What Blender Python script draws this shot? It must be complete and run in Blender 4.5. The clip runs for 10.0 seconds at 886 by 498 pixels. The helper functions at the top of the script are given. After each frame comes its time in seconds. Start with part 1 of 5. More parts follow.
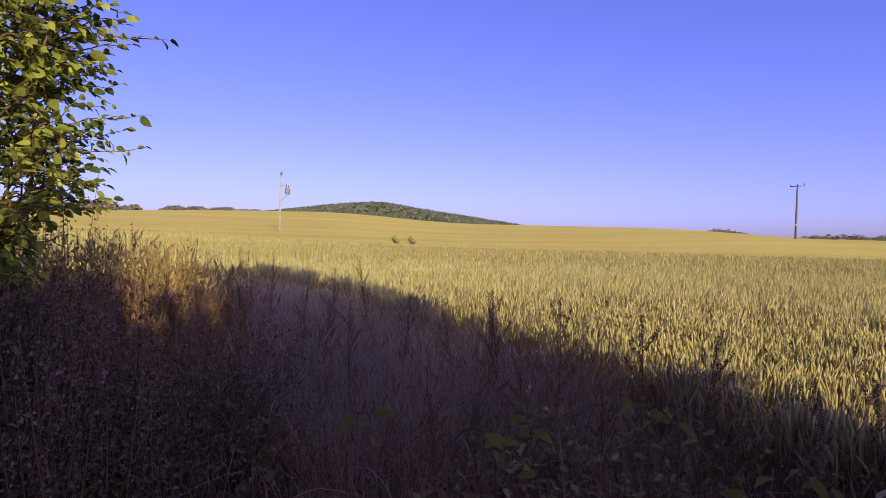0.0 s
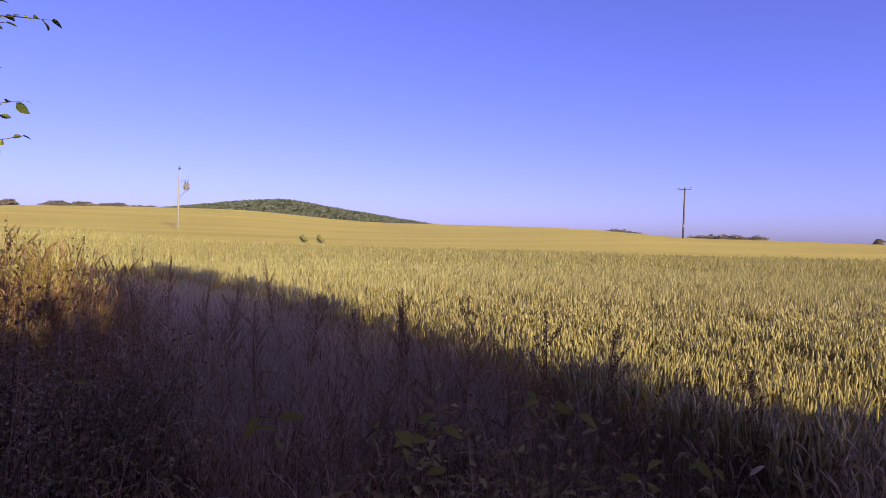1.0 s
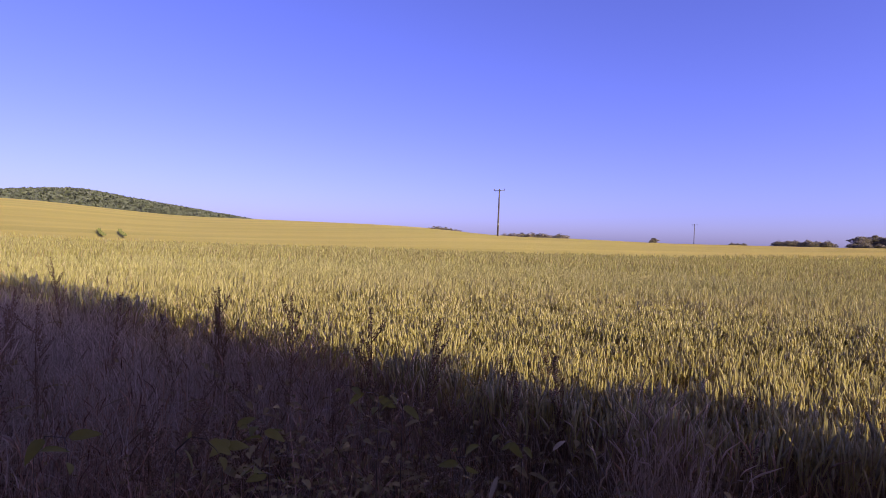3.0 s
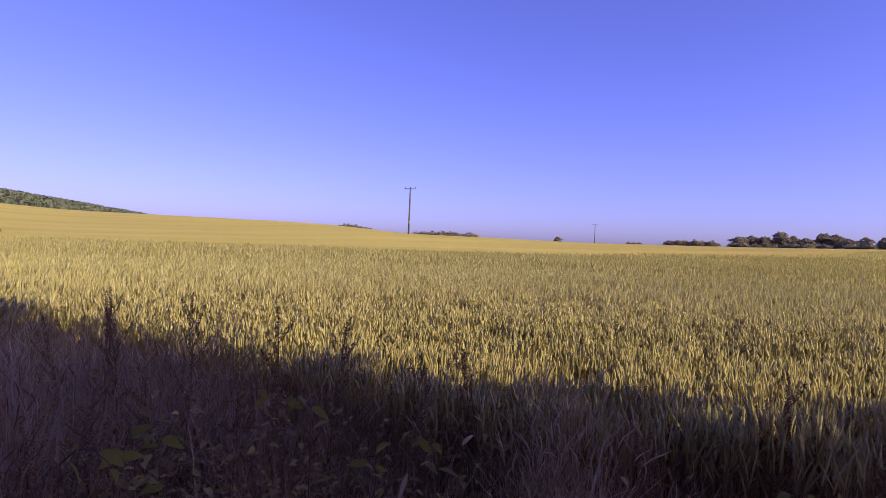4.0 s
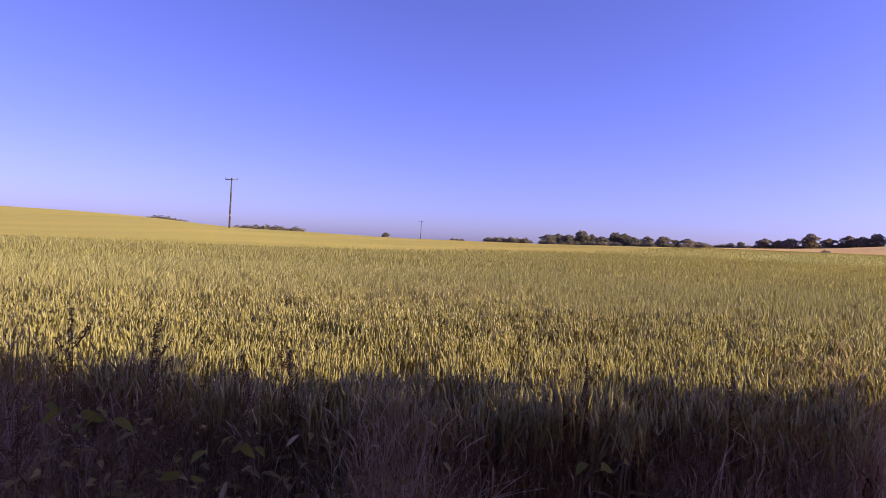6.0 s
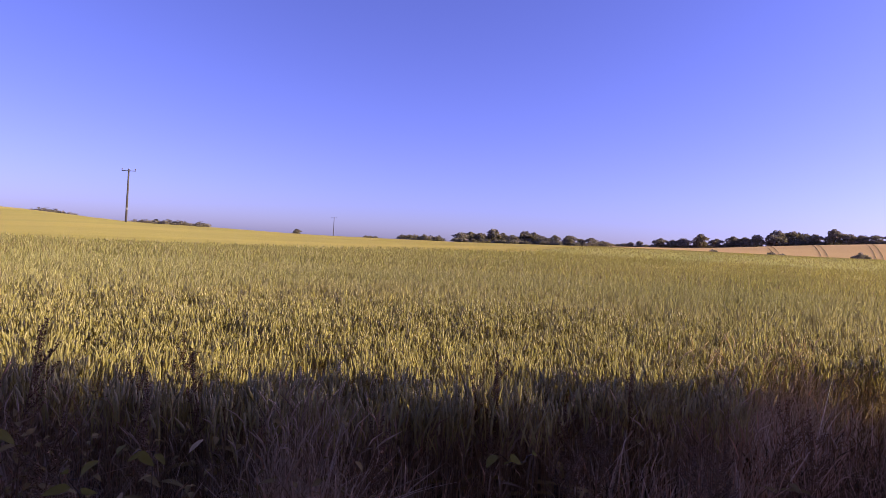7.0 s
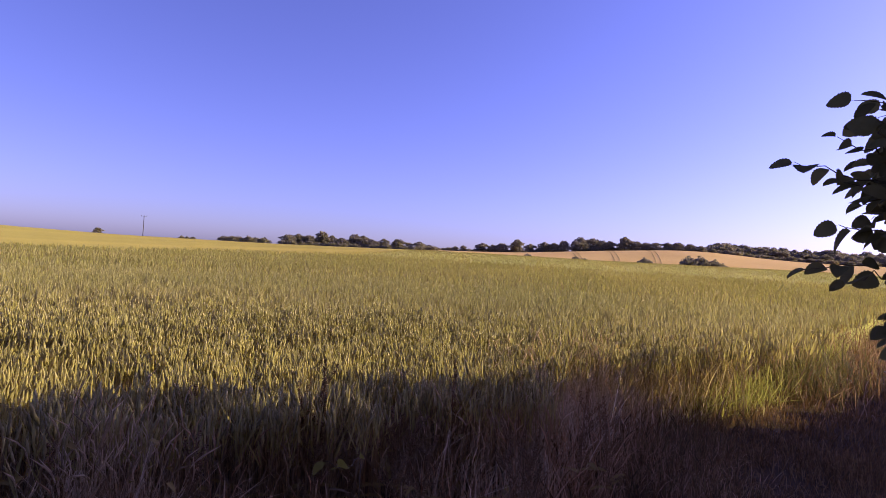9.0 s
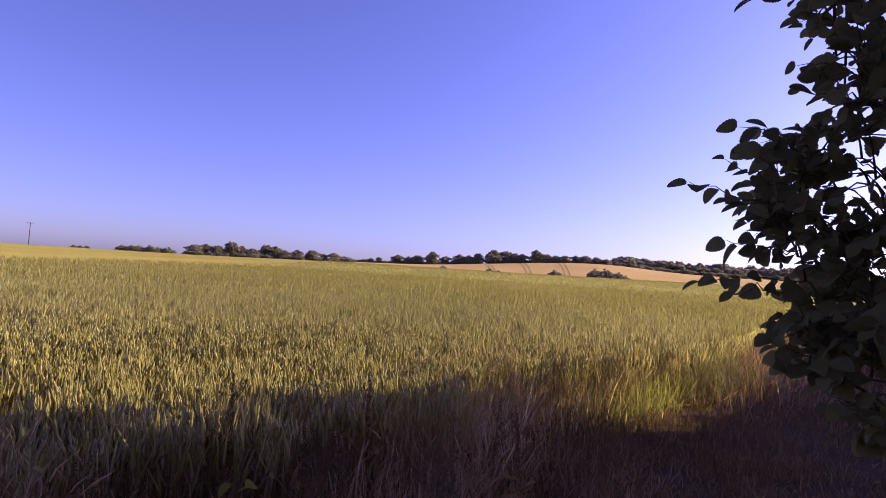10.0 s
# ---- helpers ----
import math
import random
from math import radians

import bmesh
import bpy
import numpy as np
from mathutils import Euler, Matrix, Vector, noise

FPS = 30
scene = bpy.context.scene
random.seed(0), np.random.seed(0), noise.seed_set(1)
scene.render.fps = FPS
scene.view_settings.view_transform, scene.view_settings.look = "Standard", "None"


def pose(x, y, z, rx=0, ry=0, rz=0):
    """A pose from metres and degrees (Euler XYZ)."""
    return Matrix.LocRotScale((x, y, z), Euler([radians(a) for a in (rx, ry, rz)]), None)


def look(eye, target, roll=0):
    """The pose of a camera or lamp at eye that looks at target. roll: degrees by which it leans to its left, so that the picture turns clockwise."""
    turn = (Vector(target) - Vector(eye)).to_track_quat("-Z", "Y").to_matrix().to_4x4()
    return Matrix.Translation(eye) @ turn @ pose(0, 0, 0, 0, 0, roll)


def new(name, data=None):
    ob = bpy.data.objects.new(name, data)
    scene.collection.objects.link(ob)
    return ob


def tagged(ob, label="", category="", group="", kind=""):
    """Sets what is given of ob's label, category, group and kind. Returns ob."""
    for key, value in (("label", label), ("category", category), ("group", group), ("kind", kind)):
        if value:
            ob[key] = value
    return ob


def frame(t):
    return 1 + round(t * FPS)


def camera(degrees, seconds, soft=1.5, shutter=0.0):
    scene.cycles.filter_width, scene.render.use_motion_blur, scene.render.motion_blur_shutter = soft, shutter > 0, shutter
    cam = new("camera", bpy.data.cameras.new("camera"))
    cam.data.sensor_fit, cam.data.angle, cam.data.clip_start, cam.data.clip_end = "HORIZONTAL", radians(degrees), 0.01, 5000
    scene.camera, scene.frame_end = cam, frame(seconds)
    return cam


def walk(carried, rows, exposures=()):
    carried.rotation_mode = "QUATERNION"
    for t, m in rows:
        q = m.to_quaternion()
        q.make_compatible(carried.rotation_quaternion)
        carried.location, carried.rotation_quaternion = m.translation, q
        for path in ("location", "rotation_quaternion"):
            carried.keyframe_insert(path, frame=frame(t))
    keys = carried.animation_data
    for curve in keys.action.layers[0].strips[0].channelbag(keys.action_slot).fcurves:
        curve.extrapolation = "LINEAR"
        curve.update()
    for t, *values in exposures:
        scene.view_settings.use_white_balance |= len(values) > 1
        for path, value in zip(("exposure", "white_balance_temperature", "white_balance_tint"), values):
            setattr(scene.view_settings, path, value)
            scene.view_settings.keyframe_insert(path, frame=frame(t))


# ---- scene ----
# The eye stands at the origin of the plan, 1.75 m over the verge; bearings run clockwise from +y.
EYE = 1.75
cam = camera(73.5, 10.0, 0.75)
ROWS = [(0.0, 0.0, -1.13, -1.2), (0.5, -4.06, -1.06, -1.22), (1.0, -8.69, -1.05, -1.36), (1.5, -12.7, -1.03, -1.48),
        (2.0, -17.29, -1.0, -1.59), (2.5, -21.29, -0.96, -1.68), (4.0, -34.05, -0.83, -2.12), (4.5, -38.05, -0.78, -2.23),
        (5.0, -42.33, -0.74, -2.38), (5.5, -46.39, -0.67, -2.5), (7.0, -58.88, -0.41, -3.08), (7.5, -62.87, -0.32, -3.2),
        (8.0, -67.16, -0.11, -3.28), (8.5, -71.1, 0.23, -3.38), (9.0, -75.28, 0.84, -3.52), (9.5, -79.23, 1.6, -3.63),
        (10.0, -83.42, 2.5, -3.7)]
walk(cam, [(t, pose(0, 0, EYE, 90 + p, r, y)) for t, y, p, r in ROWS], [(0.0, 0.38, 5430.0, 84.0), (2.5, 0.39, 5360.0, 88.0), (4.5, 0.42, 5390.0, 86.0), (7.5, 0.46, 5530.0, 83.0), (10.0, 0.46, 5620.0, 81.0)])

# ---- light ----
SUN_BEARING, SUN_HEIGHT = 157.0, 20.0
world = bpy.data.worlds.new("sky")
scene.world = world
world.use_nodes = True
wn = world.node_tree
sky = wn.nodes.new("ShaderNodeTexSky")
sky.sky_type = "NISHITA"
sky.sun_disc = False
sky.sun_elevation, sky.sun_rotation = radians(SUN_HEIGHT), radians(SUN_BEARING)
sky.air_density, sky.dust_density, sky.ozone_density = 0.9, 0.8, 2.5
wn.nodes["Background"].inputs["Strength"].default_value = 0.1
# hand-set grade: dim, cool low sky; brighter overhead and sunward to fill the shade
way = wn.nodes.new("ShaderNodeTexCoord")
height = wn.nodes.new("ShaderNodeSeparateXYZ")
wn.links.new(way.outputs["Generated"], height.inputs[0])
low = wn.nodes.new("ShaderNodeValToRGB")
for e, (at, c) in zip((low.color_ramp.elements[0], low.color_ramp.elements[1], low.color_ramp.elements.new(0.14), low.color_ramp.elements.new(1.0)), ((0.0, (0.76, 0.89, 1.0)), (0.42, (1.25, 1.09, 1.22)), (0.14, (0.86, 0.89, 1.06)), (1.0, (1.6, 1.4, 1.5)))):
    e.position, e.color = at, (*c, 1)
wn.links.new(height.outputs["Z"], low.inputs["Fac"])
sunward = wn.nodes.new("ShaderNodeVectorMath")
sunward.operation = "DOT_PRODUCT"
sunward.inputs[1].default_value = (math.sin(radians(SUN_BEARING)), math.cos(radians(SUN_BEARING)), 0)
wn.links.new(way.outputs["Generated"], sunward.inputs[0])
near_sun = wn.nodes.new("ShaderNodeMapRange")
near_sun.inputs["From Min"].default_value = -1.0
wn.links.new(sunward.outputs["Value"], near_sun.inputs["Value"])
steep = wn.nodes.new("ShaderNodeMath")
steep.operation = "POWER"
steep.inputs[1].default_value = 8.0
wn.links.new(near_sun.outputs[0], steep.inputs[0])
glow = wn.nodes.new("ShaderNodeMath")
glow.operation = "MULTIPLY_ADD"
glow.inputs[1].default_value = 0.95
slope = wn.nodes.new("ShaderNodeMath")
slope.operation = "MULTIPLY_ADD"
slope.inputs[1].default_value, slope.inputs[2].default_value = 0.15, 1.03
wn.links.new(sunward.outputs["Value"], slope.inputs[0])
wn.links.new(slope.outputs[0], glow.inputs[2])
wn.links.new(steep.outputs[0], glow.inputs[0])
tint = wn.nodes.new("ShaderNodeVectorMath")
tint.operation = "SCALE"
wn.links.new(low.outputs["Color"], tint.inputs[0])
wn.links.new(glow.outputs[0], tint.inputs["Scale"])
tone = wn.nodes.new("ShaderNodeMix")
tone.data_type, tone.blend_type = "RGBA", "MULTIPLY"
tone.inputs[0].default_value = 1.0
wn.links.new(sky.outputs["Color"], tone.inputs[6])
wn.links.new(tint.outputs[0], tone.inputs[7])
wn.links.new(tone.outputs[2], wn.nodes["Background"].inputs["Color"])
sun = new("sun", bpy.data.lights.new("sun", "SUN"))
sun.data.energy, sun.data.angle, sun.data.color = 5.0, radians(0.53), (0.88, 1.0, 0.165)
sb, sh = radians(SUN_BEARING), radians(SUN_HEIGHT)
TO_SUN = Vector((math.sin(sb) * math.cos(sh), math.cos(sb) * math.cos(sh), math.sin(sh)))
sun.matrix_world = look(TO_SUN * 60, (0, 0, 0))


# ---- materials ----
def ramp_stops(node, stops):
    el = node.color_ramp.elements
    while len(el) < len(stops):
        el.new(0.5)
    for e, (at, c) in zip(el, stops):
        e.position, e.color = at, (*c, 1)


def material(name, stops, rough=0.7, grain=40.0, big=1.5, bump=0.3, through_light=0.0, spec=0.3, island=0.5, metal=0.0, distance=0.01, corner_tint=0.0, streak=0.0, headland=0.0):
    """Colour from a ramp driven by grain, large patches and a random value for each loose piece; bump; some light passing through."""
    m = bpy.data.materials.new(name)
    m.use_nodes = True
    nt = m.node_tree
    n, l = nt.nodes, nt.links
    bs = n["Principled BSDF"]
    geo = n.new("ShaderNodeNewGeometry")
    fine, patch = n.new("ShaderNodeTexNoise"), n.new("ShaderNodeTexNoise")
    for tex, s, det in ((fine, grain, 4.0), (patch, big, 3.0)):
        l.new(geo.outputs["Position"], tex.inputs["Vector"])
        tex.inputs["Scale"].default_value, tex.inputs["Detail"].default_value = s, det
    mix = n.new("ShaderNodeMix")
    mix.inputs[0].default_value = 0.5
    l.new(fine.outputs["Fac"], mix.inputs[2])
    l.new(patch.outputs["Fac"], mix.inputs[3])
    mix2 = n.new("ShaderNodeMix")
    mix2.inputs[0].default_value = island
    l.new(mix.outputs[0], mix2.inputs[2])
    l.new(geo.outputs["Random Per Island"], mix2.inputs[3])
    ramp = n.new("ShaderNodeValToRGB")
    ramp_stops(ramp, stops)
    l.new(mix2.outputs[0], ramp.inputs["Fac"])
    colour = ramp.outputs["Color"]
    if corner_tint:  # the crop turns slightly darker and yellower towards the far right-hand corner of the field
        split = n.new("ShaderNodeSeparateXYZ")
        l.new(geo.outputs["Position"], split.inputs[0])
        lean = n.new("ShaderNodeMath")
        lean.operation = "MULTIPLY_ADD"
        lean.inputs[1].default_value = -0.7
        l.new(split.outputs["Y"], lean.inputs[0])
        l.new(split.outputs["X"], lean.inputs[2])
        rng_map = n.new("ShaderNodeMapRange")
        rng_map.inputs["From Min"].default_value, rng_map.inputs["From Max"].default_value = 2.0, 60.0
        rng_map.inputs["To Max"].default_value = corner_tint
        l.new(lean.outputs[0], rng_map.inputs["Value"])
        green = n.new("ShaderNodeMix")
        green.data_type, green.blend_type = "RGBA", "MULTIPLY"
        green.inputs[7].default_value = (0.96, 0.9, 0.68, 1)
        l.new(rng_map.outputs[0], green.inputs[0])
        l.new(colour, green.inputs[6])
        colour = green.outputs[2]
    if headland:  # the dry edge of the field ripens first; farther in the crop is greener
        far_in = n.new("ShaderNodeVectorMath")
        far_in.operation = "LENGTH"
        l.new(geo.outputs["Position"], far_in.inputs[0])
        grade = n.new("ShaderNodeMapRange")
        grade.inputs["From Min"].default_value, grade.inputs["From Max"].default_value = 3.0, 15.0
        grade.inputs["To Max"].default_value = headland
        l.new(far_in.outputs["Value"], grade.inputs["Value"])
        fresh = n.new("ShaderNodeMix")
        fresh.data_type, fresh.blend_type = "RGBA", "MULTIPLY"
        fresh.inputs[7].default_value = (0.9, 0.98, 0.84, 1)
        l.new(grade.outputs[0], fresh.inputs[0])
        l.new(colour, fresh.inputs[6])
        colour = fresh.outputs[2]
    if streak:  # long bands of riper and greener crop
        place = n.new("ShaderNodeMapping")
        place.inputs["Scale"].default_value = (0.012, 0.11, 0.0)
        l.new(geo.outputs["Position"], place.inputs["Vector"])
        band = n.new("ShaderNodeTexNoise")
        band.inputs["Scale"].default_value, band.inputs["Detail"].default_value = 1.0, 3.0
        l.new(place.outputs[0], band.inputs["Vector"])
        hue = n.new("ShaderNodeValToRGB")
        ramp_stops(hue, [(0.35, (0.7, 0.77, 0.68)), (0.65, (1.0, 1.0, 1.0))])
        l.new(band.outputs["Fac"], hue.inputs["Fac"])
        bands = n.new("ShaderNodeMix")
        bands.data_type, bands.blend_type = "RGBA", "MULTIPLY"
        bands.inputs[0].default_value = streak
        l.new(colour, bands.inputs[6])
        l.new(hue.outputs["Color"], bands.inputs[7])
        colour = bands.outputs[2]
    l.new(colour, bs.inputs["Base Color"])
    bs.inputs["Roughness"].default_value = rough
    bs.inputs["Metallic"].default_value = metal
    bs.inputs["Specular IOR Level"].default_value = spec
    if bump:
        b = n.new("ShaderNodeBump")
        b.inputs["Strength"].default_value, b.inputs["Distance"].default_value = bump, distance
        l.new(fine.outputs["Fac"], b.inputs["Height"])
        l.new(b.outputs["Normal"], bs.inputs["Normal"])
    if through_light:
        tr = n.new("ShaderNodeBsdfTranslucent")
        l.new(colour, tr.inputs["Color"])
        ms = n.new("ShaderNodeMixShader")
        ms.inputs[0].default_value = through_light
        l.new(bs.outputs[0], ms.inputs[1])
        l.new(tr.outputs[0], ms.inputs[2])
        l.new(ms.outputs[0], n["Material Output"].inputs["Surface"])
    return m


SOIL = material("dry soil with litter", [(0.25, (0.055, 0.022, 0.006)), (0.5, (0.085, 0.036, 0.011)), (0.75, (0.14, 0.07, 0.024))], 0.95, 30, 1.2, 0.8, island=0.0, distance=0.03)
CROP = material("ripening wheat from afar", [(0.2, (0.42, 0.34, 0.08)), (0.5, (0.58, 0.47, 0.11)), (0.8, (0.7, 0.57, 0.16))], 0.9, 6, 0.05, 1.0, island=0.0, distance=0.15, corner_tint=0.6, streak=0.8, headland=1.0)
GOLD_CROP = material("riper wheat on the far slope", [(0.2, (0.45, 0.33, 0.04)), (0.5, (0.545, 0.405, 0.055)), (0.8, (0.64, 0.48, 0.085))], 0.9, 5, 0.04, 0.8, island=0.0, distance=0.12, corner_tint=1.0, streak=0.6)
TAN_FIELD = material("ripe barley from afar", [(0.3, (0.56, 0.3, 0.085)), (0.7, (0.71, 0.42, 0.13))], 0.9, 4, 0.03, 0.6, island=0.0, distance=0.1)
PASTURE = material("distant pasture", [(0.3, (0.16, 0.17, 0.05)), (0.7, (0.3, 0.27, 0.1))], 0.9, 2, 0.02, 0.3, island=0.0)
EAR = material("wheat ear", [(0.1, (0.3, 0.235, 0.115)), (0.45, (0.55, 0.43, 0.19)), (0.8, (0.69, 0.545, 0.25)), (0.97, (0.84, 0.7, 0.38))], 0.6, 300, 0.6, 0.3, 0.4, island=0.6, corner_tint=0.8, streak=0.45, headland=1.0)
STRAW = material("wheat leaf and stem", [(0.1, (0.34, 0.255, 0.085)), (0.5, (0.58, 0.45, 0.155)), (0.9, (0.75, 0.6, 0.22))], 0.75, 120, 0.5, 0.1, 0.5, 0.1, island=0.6, corner_tint=0.8, streak=0.45, headland=1.0)
# browner, darker wheat: shade low in the crop put into the colour
SHADED_WHEAT = material("shade-darkened wheat leaf", [(0.1, (0.26, 0.165, 0.095)), (0.9, (0.6, 0.42, 0.22))], 0.8, 60, 0.5, 0.0, 0.5, 0.1, island=0.6, headland=1.0)
# paler and greyer than real leaves: aerial haze mixed into the base colour
HAZED_LEAF = material("distant foliage with haze in its colour", [(0.2, (0.21, 0.175, 0.14)), (0.8, (0.37, 0.305, 0.22))], 0.8, 2, 0.1, 0.0, 0.5, island=0.7)
WOOD_LEAF = material("hill woodland foliage", [(0.2, (0.075, 0.085, 0.055)), (0.8, (0.11, 0.12, 0.075))], 0.9, 0.2, 0.02, 0.0, 0.0, island=0.7)
BARK = material("bark", [(0.2, (0.065, 0.038, 0.017)), (0.8, (0.18, 0.11, 0.05))], 0.85, 60, 5, 0.6, island=0.0)
POLE_WOOD = material("weathered pole wood", [(0.2, (0.05, 0.04, 0.036)), (0.8, (0.12, 0.1, 0.085))], 0.85, 20, 2, 0.3, island=0.0)
PALE_POLE = material("silvered pole wood", [(0.2, (0.2, 0.19, 0.17)), (0.8, (0.34, 0.32, 0.3))], 0.8, 20, 2, 0.3, island=0.0)
STEEL = material("galvanised steel", [(0.2, (0.14, 0.135, 0.13)), (0.8, (0.25, 0.24, 0.23))], 0.7, 30, 3, 0.1, metal=0.3, island=0.0)
DARK_METAL = material("dark painted steel", [(0.2, (0.05, 0.05, 0.06)), (0.8, (0.1, 0.1, 0.11))], 0.5, 30, 3, 0.1, island=0.0)
CERAMIC = material("brown glazed insulator", [(0.2, (0.1, 0.06, 0.04)), (0.8, (0.16, 0.1, 0.07))], 0.2, 30, 3, 0.0, island=0.0)
LEAF = material("hedge leaf", [(0.1, (0.04, 0.06, 0.01)), (0.45, (0.19, 0.23, 0.025)), (0.85, (0.56, 0.56, 0.05))], 0.6, 60, 3, 0.15, 0.48, 0.2, island=0.7)
GRASS = material("dry verge grass", [(0.1, (0.34, 0.22, 0.12)), (0.4, (0.58, 0.4, 0.22)), (0.7, (0.74, 0.56, 0.34)), (0.95, (0.86, 0.74, 0.52))], 0.7, 80, 0.8, 0.0, 0.55, island=0.7)
GREEN_GRASS = material("green verge grass", [(0.15, (0.13, 0.105, 0.04)), (0.85, (0.28, 0.22, 0.08))], 0.6, 80, 0.8, 0.0, 0.35, island=0.7)
PALE_GRASS = material("pale flowering grass", [(0.1, (0.34, 0.235, 0.13)), (0.4, (0.58, 0.43, 0.25)), (0.75, (0.78, 0.6, 0.37)), (0.95, (0.88, 0.72, 0.49))], 0.8, 80, 0.8, 0.0, 0.6, 0.1, island=0.7)
# kept browner and duller than LEAF: the shrub's shade is in the colour
HAZEL = material("shaded hazel leaf", [(0.1, (0.1, 0.082, 0.034)), (0.5, (0.19, 0.16, 0.06)), (0.9, (0.31, 0.265, 0.09))], 0.75, 60, 3, 0.2, 0.45, 0.1, island=0.6)
BRAMBLE = material("bramble and nettle leaf", [(0.1, (0.09, 0.065, 0.03)), (0.5, (0.19, 0.12, 0.05)), (0.95, (0.34, 0.22, 0.09))], 0.75, 60, 3, 0.2, 0.2, 0.15, island=0.7)
BARLEY_TRACK = material("wheel track in barley", [(0.2, (0.36, 0.24, 0.08)), (0.8, (0.46, 0.32, 0.12))], 0.9, 5, 0.5, 0.3, island=0.0)
TRODDEN = material("trodden grass", [(0.1, (0.13, 0.065, 0.03)), (0.5, (0.27, 0.14, 0.06)), (0.95, (0.45, 0.27, 0.12))], 0.85, 80, 0.8, 0.0, 0.3, 0.1, island=0.7)
DOCK = material("rusty dock seed", [(0.15, (0.19, 0.105, 0.05)), (0.85, (0.42, 0.25, 0.12))], 0.85, 200, 8, 0.2, 0.35, island=0.7)
WEED_LEAF = material("weed leaf", [(0.15, (0.17, 0.115, 0.04)), (0.6, (0.34, 0.23, 0.07)), (0.95, (0.5, 0.36, 0.12))], 0.95, 60, 6, 0.2, 0.35, 0.03, island=0.6)
SAP_LEAF = material("sapling leaf", [(0.15, (0.14, 0.12, 0.022)), (0.85, (0.34, 0.27, 0.045))], 0.7, 60, 6, 0.2, 0.45, 0.1, island=0.6)
DEAD_GRASS = material("dead brown grass", [(0.1, (0.17, 0.082, 0.04)), (0.5, (0.35, 0.19, 0.098)), (0.95, (0.62, 0.41, 0.25))], 0.8, 80, 0.8, 0.0, 0.4, 0.1, island=0.75)
BROWN_WEED = material("brown seeding weed", [(0.15, (0.36, 0.2, 0.1)), (0.85, (0.74, 0.46, 0.25))], 0.85, 100, 3, 0.0, 0.45, 0.05, island=0.75)
DEAD_LEAF = material("withered leaf", [(0.15, (0.3, 0.2, 0.09)), (0.85, (0.55, 0.4, 0.2))], 0.9, 60, 6, 0.3, 0.3, 0.03, island=0.6)
FRINGE = material("leafy wheat at the crop's edge", [(0.1, (0.18, 0.165, 0.04)), (0.5, (0.42, 0.39, 0.08)), (0.9, (0.64, 0.57, 0.16))], 0.7, 80, 0.6, 0.0, 0.5, 0.15, island=0.7)
# yellower tone for grass in the sun; PALE_GRASS is the greyer one for shade
GOLD_GRASS = material("golden seeding weeds", [(0.1, (0.2, 0.13, 0.035)), (0.45, (0.42, 0.29, 0.07)), (0.9, (0.66, 0.48, 0.14))], 0.8, 80, 0.8, 0.0, 0.5, 0.1, island=0.7)
PALE_FLOWER = material("pale seed head", [(0.15, (0.4, 0.38, 0.28)), (0.85, (0.68, 0.65, 0.52))], 0.8, 80, 6, 0.0, 0.2, island=0.6)
TRACK = material("wheel track shade", [(0.2, (0.1, 0.12, 0.025)), (0.8, (0.24, 0.23, 0.06))], 0.9, 20, 1, 0.5, island=0.4)
# hedge leaves set pale and translucent to pass warm fill light into the shade
FILL_LEAF = material("pale hedge foliage for fill light", [(0.2, (0.2, 0.18, 0.06)), (0.8, (0.46, 0.38, 0.12))], 0.7, 20, 2, 0.0, 0.5, island=0.7)


# ---- mesh building ----
def bulk(name, V, faces, mats, midx=None, smooth=False):
    """One mesh from arrays: V (n, 3), faces a list of (m, 3) or (m, 4) arrays, midx one array of material slots for each."""
    me = bpy.data.meshes.new(name)
    V = np.asarray(V, np.float32)
    me.vertices.add(len(V))
    me.vertices.foreach_set("co", V.ravel())
    loops = np.concatenate([np.asarray(f, np.int32).ravel() for f in faces if len(f)])
    sizes = np.concatenate([np.full(len(f), np.asarray(f).shape[1], np.int32) for f in faces if len(f)])
    me.loops.add(len(loops))
    me.loops.foreach_set("vertex_index", loops)
    me.polygons.add(len(sizes))
    me.polygons.foreach_set("loop_start", np.concatenate([[0], np.cumsum(sizes)[:-1]]).astype(np.int32))
    me.polygons.foreach_set("loop_total", sizes)
    if midx is not None:
        me.polygons.foreach_set("material_index", np.concatenate([np.asarray(k, np.int32) for k, f in zip(midx, faces) if len(f)]))
    if smooth:
        me.polygons.foreach_set("use_smooth", np.ones(len(sizes), bool))
    for m in mats:
        me.materials.append(m)
    me.update(calc_edges=True)
    return me


def part(name, me, parent=None, label=""):
    ob = new(name, me)
    ob.parent = parent
    return tagged(ob, label)


def thing(name, at, label, category, group="", kind=""):
    ob = new(name)
    ob.empty_display_size = 0.1
    ob.location = at
    return tagged(ob, label, category, group, kind)


